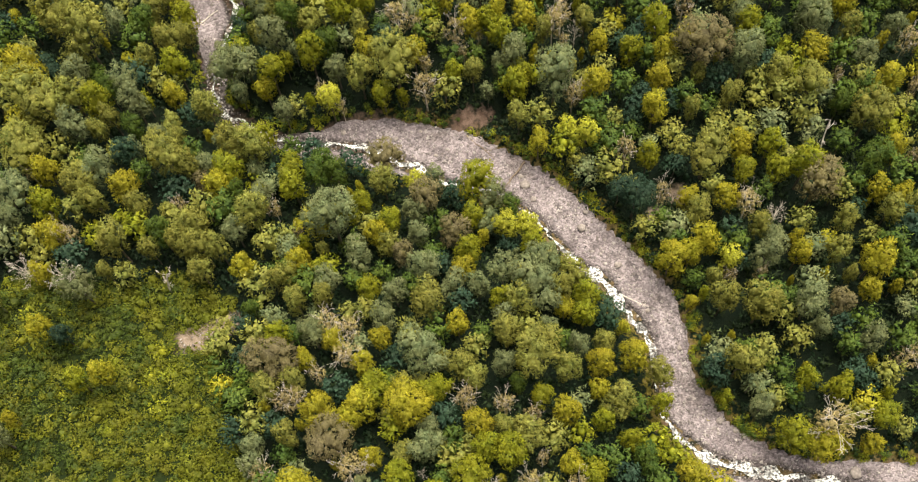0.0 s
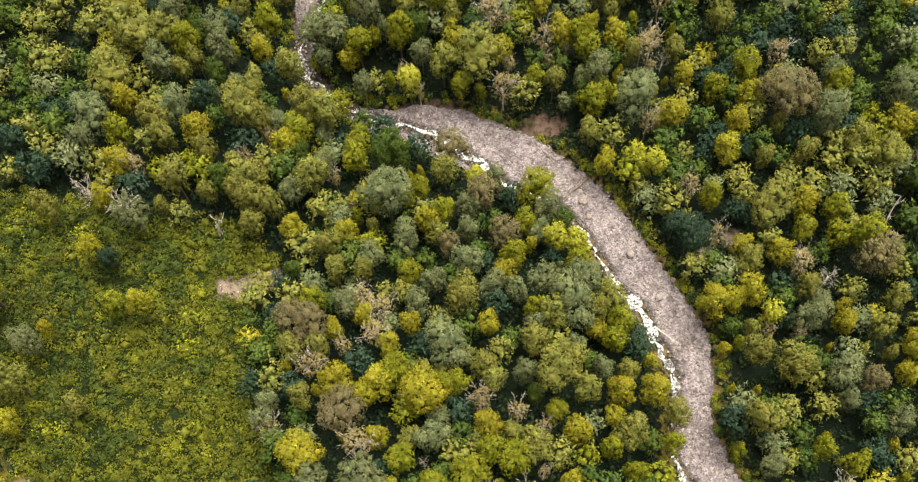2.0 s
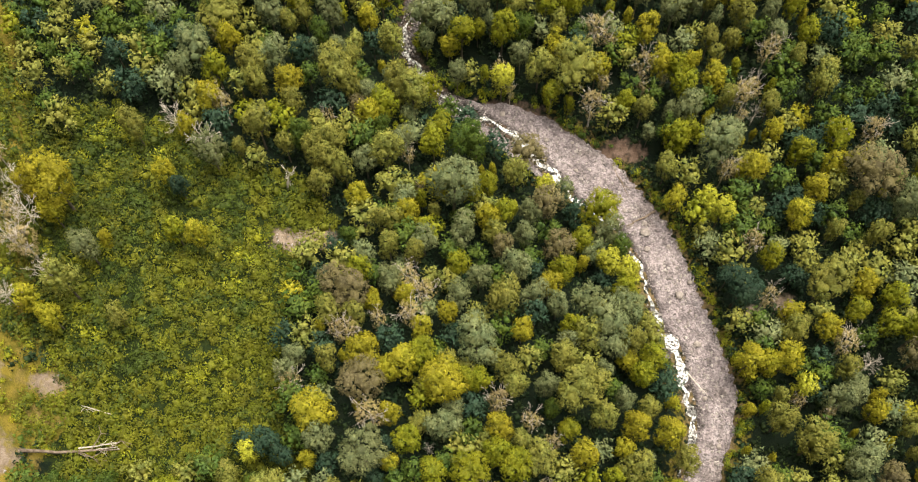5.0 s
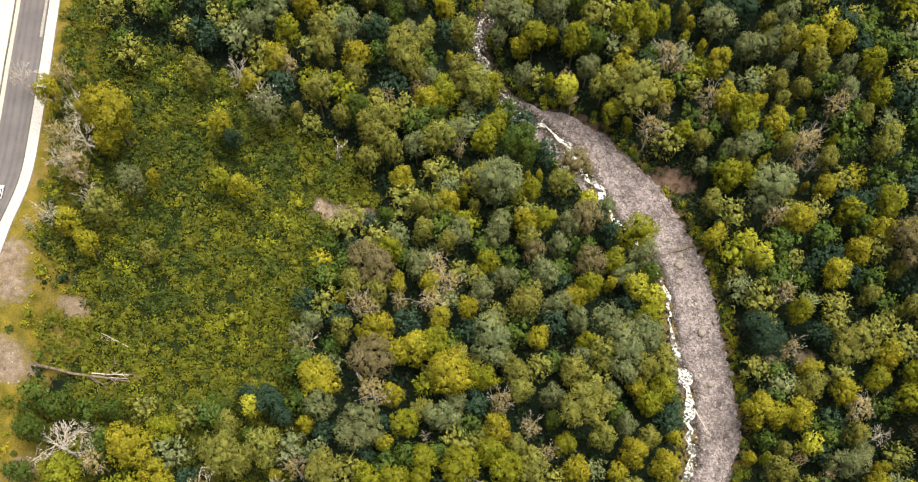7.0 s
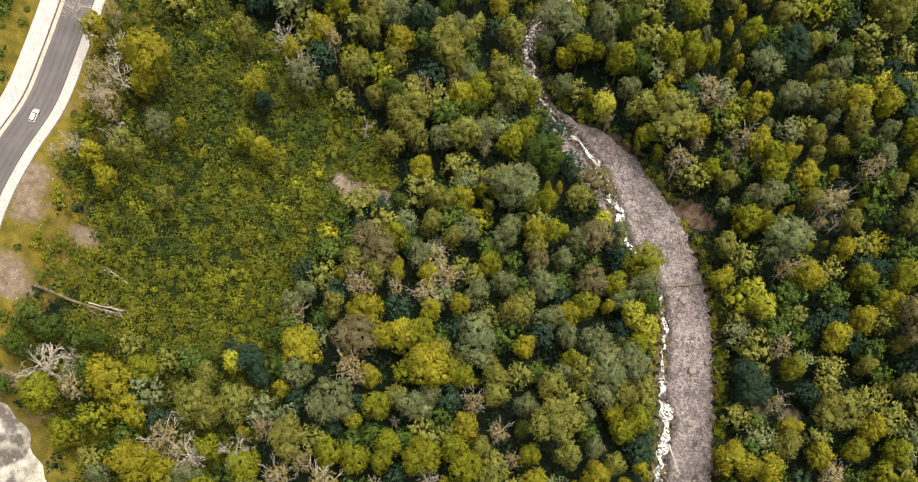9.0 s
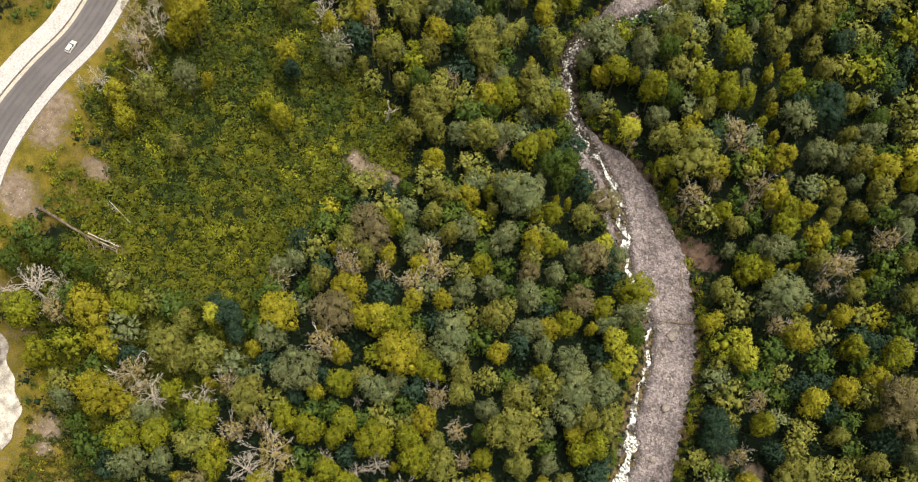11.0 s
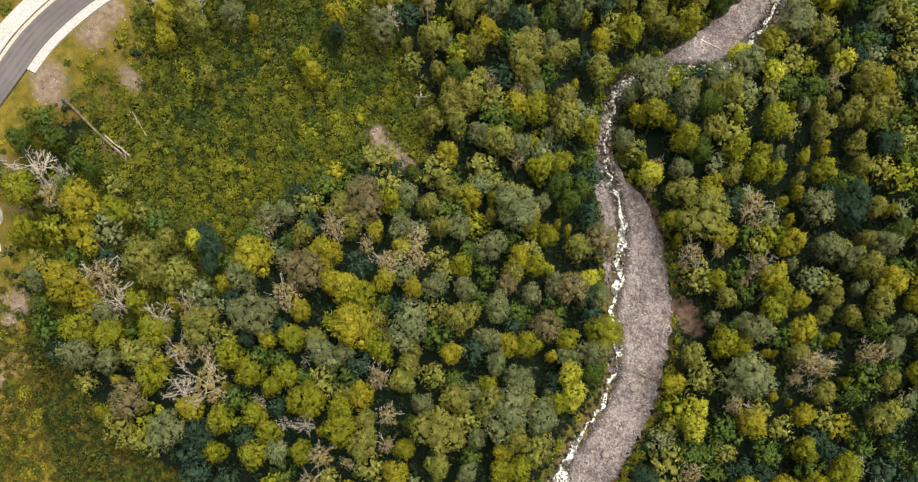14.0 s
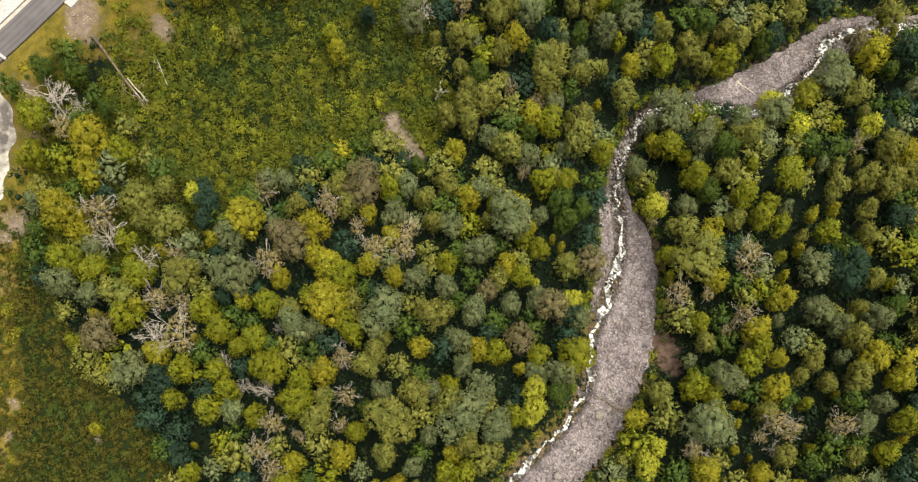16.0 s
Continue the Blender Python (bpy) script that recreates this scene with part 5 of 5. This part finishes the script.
tagged(new("river_stones", make_mesh("river_stones", v.reshape(-1, 3), [(f, 0)], [LOOSE])), "loose mauve-grey stones strewn over the gravel", "stones", kind="stuff")

BOULDERS = [(22, 142, 2.0), (24, 137, 1.3), (37, 126, 1.6), (21, 145, 1.2), (46, 113, 1.5), (100, 46, 2.1), (-65, 200, 1.9), (-64, 198, 1.3), (-67, 208, 1.2), (14, 147, 1.0), (50, 119, 1.3), (56, 112, 1.0), (66, 64, 1.4), (70, 61, 1.2), (72, 59, 1.1), (-4, 155, 0.9), (-16, 162, 1.0), (-32, 166, 1.2), (39, 131, 1.0), (30, 140, 0.9), (52, 98, 0.9), (59, 86, 0.9), (7, 160, 0.9), (-8, 164, 0.8), (-73, 223, 1.0), (-81, 241, 1.1)]
for k, (x, y, radius) in enumerate(BOULDERS):
    pale = radius > 1.8
    ob = new("boulder", stone_mesh("boulder", 300 + k, STONE))
    ob.matrix_basis = pose(x, y, float(stream_z(x, y)) + radius * 0.18, 0, 0, 47 * k) @ Matrix.Diagonal((radius, radius, radius, 1))
    tagged(ob, "large pale rounded boulder on the gravel" if pale else "grey rounded boulder half sunk in gravel", "boulder", "boulders of the stream")


def log(x0, y0, x1, y1, girth, name, label, material, seed, ground=stream_z, twigs=2):
    """A fallen trunk from its root end to its top, with broken branch stubs."""
    rng = np.random.default_rng(seed)
    t = np.linspace(0, 1, 7)
    lift = girth * 0.75
    px, py = x0 + (x1 - x0) * t, y0 + (y1 - y0) * t
    pts = np.stack([px, py, np.array([float(np.atleast_1d(ground(a, b))[0]) for a, b in zip(px, py)]) + lift], 1)
    pts[1:-1, :2] += rng.normal(0, girth * 0.5, (5, 2))
    base = pts[0].copy()
    root = new(name)
    root.location = base
    v, f = tube(pts - base, girth * np.array([1.3, 1.0, 0.95, 0.85, 0.75, 0.6, 0.35]), 7)
    part("trunk", make_mesh("trunk", v, [(f, 0)], [material], True), root)
    for k in range(twigs):
        pieces = []
        way = np.append((pts[-1] - pts[0])[:2] / np.linalg.norm((pts[-1] - pts[0])[:2]), 0.25) + rng.normal(0, 0.45, 3)
        bough(rng, pts[3 + k % 3] - base, way, np.hypot(x1 - x0, y1 - y0) * 0.25, girth * 0.45, pieces, 1, 0.6)
        v, f = join(pieces)
        part("branch", make_mesh("branch", v, [(f, 0)], [material]), root)
    return tagged(root, label, "log")


log(23, 150, 16, 142, 0.36, "driftwood_log", "dark driftwood log lying across the gravel", OLD_WOOD, 1)
log(6, 161, 14, 152, 0.20, "driftwood_log", "thin grey driftwood pole half buried in gravel", OLD_WOOD, 2)
log(45.5, 103.5, 52.5, 99, 0.16, "driftwood_log", "bleached driftwood log beside the rapids", DEADWOOD, 3, twigs=1)
log(-76.5, 211.5, -70.5, 216.5, 0.26, "driftwood_log", "bleached driftwood log on the upper gravel", DEADWOOD, 4, twigs=1)
log(-75, 211, -78, 213.5, 0.20, "driftwood_log", "short bleached log on the upper gravel", DEADWOOD, 5, twigs=0)
slope_top = lambda a, b: ground_z(a, b) + 2.6
log(-102.3, 16.4, -85.3, 25.5, 0.38, "fallen_tree", "long fallen trunk with split weathered wood among shrubs", OLD_WOOD, 6, slope_top, 4)
log(-93.6, 22.2, -86.5, 26.7, 0.16, "fallen_tree", "fallen bleached trunk lying beside another one", DEADWOOD, 7, slope_top, 3)
log(-94.5, 20.7, -86.0, 25.9, 0.12, "fallen_tree", "split grey trunk fallen along the longer one", DEADWOOD, 10, slope_top, 2)
log(-91.3, 32.8, -97.3, 31.6, 0.10, "fallen_tree", "slim forked bleached snag leaning in the shrubs", DEADWOOD, 8, lambda a, b: ground_z(a, b) + 2.0 - (a + 91.3) * 0.5, 5)
log(-62.2, 12.0, -68.2, 9.0, 0.19, "fallen_tree", "bare grey trunk leaning over yellow bushes", DEADWOOD, 9, lambda a, b: ground_z(a, b) + 4.5 - (a + 62.2) * 0.8, 0)


def snag(x, y, height, lean_x, lean_y, seed, label):
    """A standing dead trunk with a hooked top and broken branches."""
    rng = np.random.default_rng(seed)
    t = np.linspace(0, 1, 8)
    pts = np.stack([lean_x * t ** 1.6, lean_y * t ** 1.6, -0.5 + (height + 0.5) * t], 1)
    pts[1:, :2] += rng.normal(0, 0.12, (7, 2))
    root = new("dead_tree")
    root.location = (x, y, float(ground_z(x, y)[0]))
    v, f = tube(pts, 0.30 * np.linspace(1.2, 0.45, 8), 7)
    part("trunk", make_mesh("trunk", v, [(f, 0)], [DEADWOOD], True), root)
    for k in range(9):
        pieces = []
        bough(rng, pts[3 + k % 5], (math.cos(2.4 * k), math.sin(2.4 * k), 0.5), rng.uniform(1.0, 2.2), 0.07, pieces, 2, 0.4)
        v, f = join(pieces)
        part("branch", make_mesh("branch", v, [(f, 0)], [DEADWOOD]), root, "broken bleached branch")
    return tagged(root, label, "tree")


snag(-80.4, 111.5, 9.0, 1.6, 1.2, 61, "bleached broken trunk standing at the clearing's edge")
snag(105, 131, 23.0, 1.2, 5.5, 62, "tall bleached dead trunk leaning among green crowns")


def stones_on(name, label, xy, size, base, material=LOOSE):
    """Loose stones of many sizes lying on the ground, as one mesh."""
    n = len(xy)
    spin = rng.uniform(0, 6.28, n)
    shape = np.repeat(small[None], n, 0) * size[:, None, None] * rng.uniform(0.8, 1.25, (n, 5, 1))
    cs, sn = np.cos(spin)[:, None], np.sin(spin)[:, None]
    p = np.stack([shape[..., 0] * cs - shape[..., 1] * sn, shape[..., 0] * sn + shape[..., 1] * cs, shape[..., 2] * 0.8], 2)
    p += np.stack([xy[:, 0], xy[:, 1], base(xy[:, 0], xy[:, 1])], 1)[:, None]
    faces = (tri[None] + (np.arange(n) * 5)[:, None, None]).reshape(-1, 3)
    tagged(new(name, make_mesh(name, p.reshape(-1, 3), [(faces, 0)], [material])), label, "stones", kind="stuff")


pick = FLOW_LINE[rng.integers(0, len(FLOW_LINE), 520)]
narrow = FLOW_LINE[(FLOW_LINE[:, 0] < -38) & (FLOW_LINE[:, 0] > -74) & (FLOW_LINE[:, 1] < 200)]
pick = np.vstack([pick, narrow[rng.integers(0, len(narrow), 260)]])
xy = pick[:, :2] + rng.normal(0, 1.0, (len(pick), 2)) * (0.5 + pick[:, 2:])
stones_on("wet_rocks", "dark wet rocks that break the rapids", xy, 0.22 + 0.75 * rng.random(len(xy)) ** 2.2, lambda a, b: stream_z(a, b) - 0.25, WET_ROCK)
spots = np.array([b for b in BARE if b[1] < 160])
pick = spots[rng.integers(0, len(spots), 420)]
xy = pick[:, :2] + rng.normal(0, 0.42, (420, 2)) * pick[:, 2:]
stones_on("soil_stones", "pale stones lying on the bare soil", xy, 0.10 + 0.45 * rng.random(420) ** 4, lambda a, b: ground_z(a, b) + 0.05)
pick = YARD_LINE[rng.integers(0, len(YARD_LINE), 260)]
xy = pick[:, :2] + rng.uniform(-1, 1, (260, 2)) * (4.0, 6.0)
stones_on("broken_rubble", "grey rubble strewn over the pale lay-by", xy, 0.12 + 0.5 * rng.random(260) ** 3, lambda a, b: ground_z(a, b) + 0.16)
xy = np.array([(62.7, 64.6), (63.6, 65.8), (62.0, 66.0), (47.0, 110.5), (-15.0, 160.5)])
r = np.array([1.1, 0.8, 0.7, 0.7, 0.6])
shrubbery("gravel_bushes", "small yellowed bushes growing on the gravel", xy, r, r * 0.8, 90, r * 0.17, LEAF["yellow"], 71)

# ---- culvert mouth under the road ----
culvert = new("culvert")
culvert.matrix_basis = pose(-99.5, -9.0, float(ground_z(-99.5, -9.0)[0]), 0, 0, 40)


def box(x0, y0, z0, x1, y1, z1, bevel=0.0):
    b = bmesh.new()
    bmesh.ops.create_cube(b, size=1.0, matrix=Matrix.Translation(((x0 + x1) / 2, (y0 + y1) / 2, (z0 + z1) / 2)) @ Matrix.Diagonal((x1 - x0, y1 - y0, z1 - z0, 1)))
    if bevel:
        bmesh.ops.bevel(b, geom=b.edges[:], offset=bevel, segments=2, affect="EDGES")
    return b


def bm_mesh(name, b, material, smooth=False):
    me = bpy.data.meshes.new(name)
    b.to_mesh(me)
    b.free()
    me.materials.append(material)
    me.polygons.foreach_set("use_smooth", np.full(len(me.polygons), smooth))
    return me


for name, args in (("wall", (-1.6, -0.25, -0.6, -0.9, 0.25, 1.1)), ("wall", (0.9, -0.25, -0.6, 1.6, 0.25, 1.1)), ("lintel", (-1.7, -0.35, 1.1, 1.7, 0.45, 1.45)),
                   ("floor_slab", (-0.9, -0.9, -0.6, 0.9, 1.5, -0.35))):
    part(name, bm_mesh(name, box(*args, 0.04), PAVING), culvert)
tagged(culvert, "small concrete culvert mouth below the road edge", "culvert")


# ---- the car on the road ----
def car(x, y, z, heading):
    root = new("car")
    root.matrix_basis = pose(x, y, z, 0, 0, heading) @ Matrix.Diagonal((0.94, 0.94, 0.94, 1))
    tagged(root, "small white hatchback car standing in its lane", "car")
    side = [(-2.05, 0.35), (-2.1, 0.75), (-1.95, 0.98), (-0.9, 1.02), (0.95, 0.98), (1.75, 0.88), (2.08, 0.68), (2.1, 0.35)]
    b = bmesh.new()
    rings = []
    for u, w in ((-0.86, 0.94), (-0.80, 1.0), (0.80, 1.0), (0.86, 0.94)):
        rings.append([b.verts.new((px * w, u, 0.35 + (pz - 0.35) * w)) for px, pz in side])
    for a, c in zip(rings, rings[1:]):
        for i in range(len(side)):
            b.faces.new((a[i], a[(i + 1) % len(side)], c[(i + 1) % len(side)], c[i]))
    b.faces.new(rings[0][::-1])
    b.faces.new(rings[-1])
    bmesh.ops.recalc_face_normals(b, faces=b.faces)
    body = part("body", bm_mesh("body", b, CAR_PAINT), root)
    b = bmesh.new()
    low = [b.verts.new(p) for p in ((-1.88, -0.72, 0.99), (0.90, -0.72, 0.97), (0.90, 0.72, 0.97), (-1.88, 0.72, 0.99))]
    top = [b.verts.new(p) for p in ((-1.55, -0.6, 1.46), (0.15, -0.6, 1.48), (0.15, 0.6, 1.48), (-1.55, 0.6, 1.46))]
    for i in range(4):
        b.faces.new((low[i], low[(i + 1) % 4], top[(i + 1) % 4], top[i]))
    b.faces.new(top)
    bmesh.ops.recalc_face_normals(b, faces=b.faces)
    part("windows", bm_mesh("windows", b, DARK_GLASS), root, "dark glazed windows")
    part("roof", bm_mesh("roof", box(-1.72, -0.66, 1.45, 0.32, 0.66, 1.53, 0.03), CAR_PAINT), root)
    part("bonnet", bm_mesh("bonnet", box(0.98, -0.72, 0.95, 1.85, 0.72, 0.985, 0.015), CAR_PAINT), root)
    for px in (-1.28, 1.32):
        for py in (-0.80, 0.80):
            t = np.arange(18) * 2 * np.pi / 18
            for name, r, w, mat, holder in (("tyre", 0.32, 0.11, RUBBER, None), ("rim", 0.20, 0.125, ALLOY, None)):
                ring = np.stack([np.cos(t) * r, 0 * t, np.sin(t) * r], 1)
                v = np.vstack([ring + (0, -w, 0), ring + (0, w, 0)])
                i = np.arange(18)
                quads = np.stack([i, (i + 1) % 18, (i + 1) % 18 + 18, i + 18], 1)
                me = make_mesh(name, v, [(quads, 0), (np.array([i[::-1], i + 18]), 0)], [mat])
                if name == "tyre":
                    wheel = part("wheel", me, root, "black tyre on a grey rim")
                    wheel.location = (px, py, 0.32)
                else:
                    part("rim", me, wheel, "grey metal rim")
    for py in (-0.6, 0.6):
        part("headlight", bm_mesh("headlight", box(1.98, py - 0.16, 0.62, 2.10, py + 0.16, 0.76, 0.03), LAMP_GLASS), root, "clear headlight")
        part("tail_light", bm_mesh("tail_light", box(-2.10, py - 0.14, 0.68, -1.98, py + 0.14, 0.86, 0.03), RED_GLASS), root, "red tail light")
    for py in (-0.92, 0.92):
        part("door_mirror", bm_mesh("door_mirror", box(0.55, py - 0.09, 0.95, 0.72, py + 0.09, 1.08, 0.03), CAR_PAINT), root)
    return root


spot = ROAD_LINE[np.abs(ROAD_LINE[:, 1] - 48.5).argmin()]
car(float(spot[0]) + 0.9, float(spot[1]), float(spot[2]) + 0.005, 118)
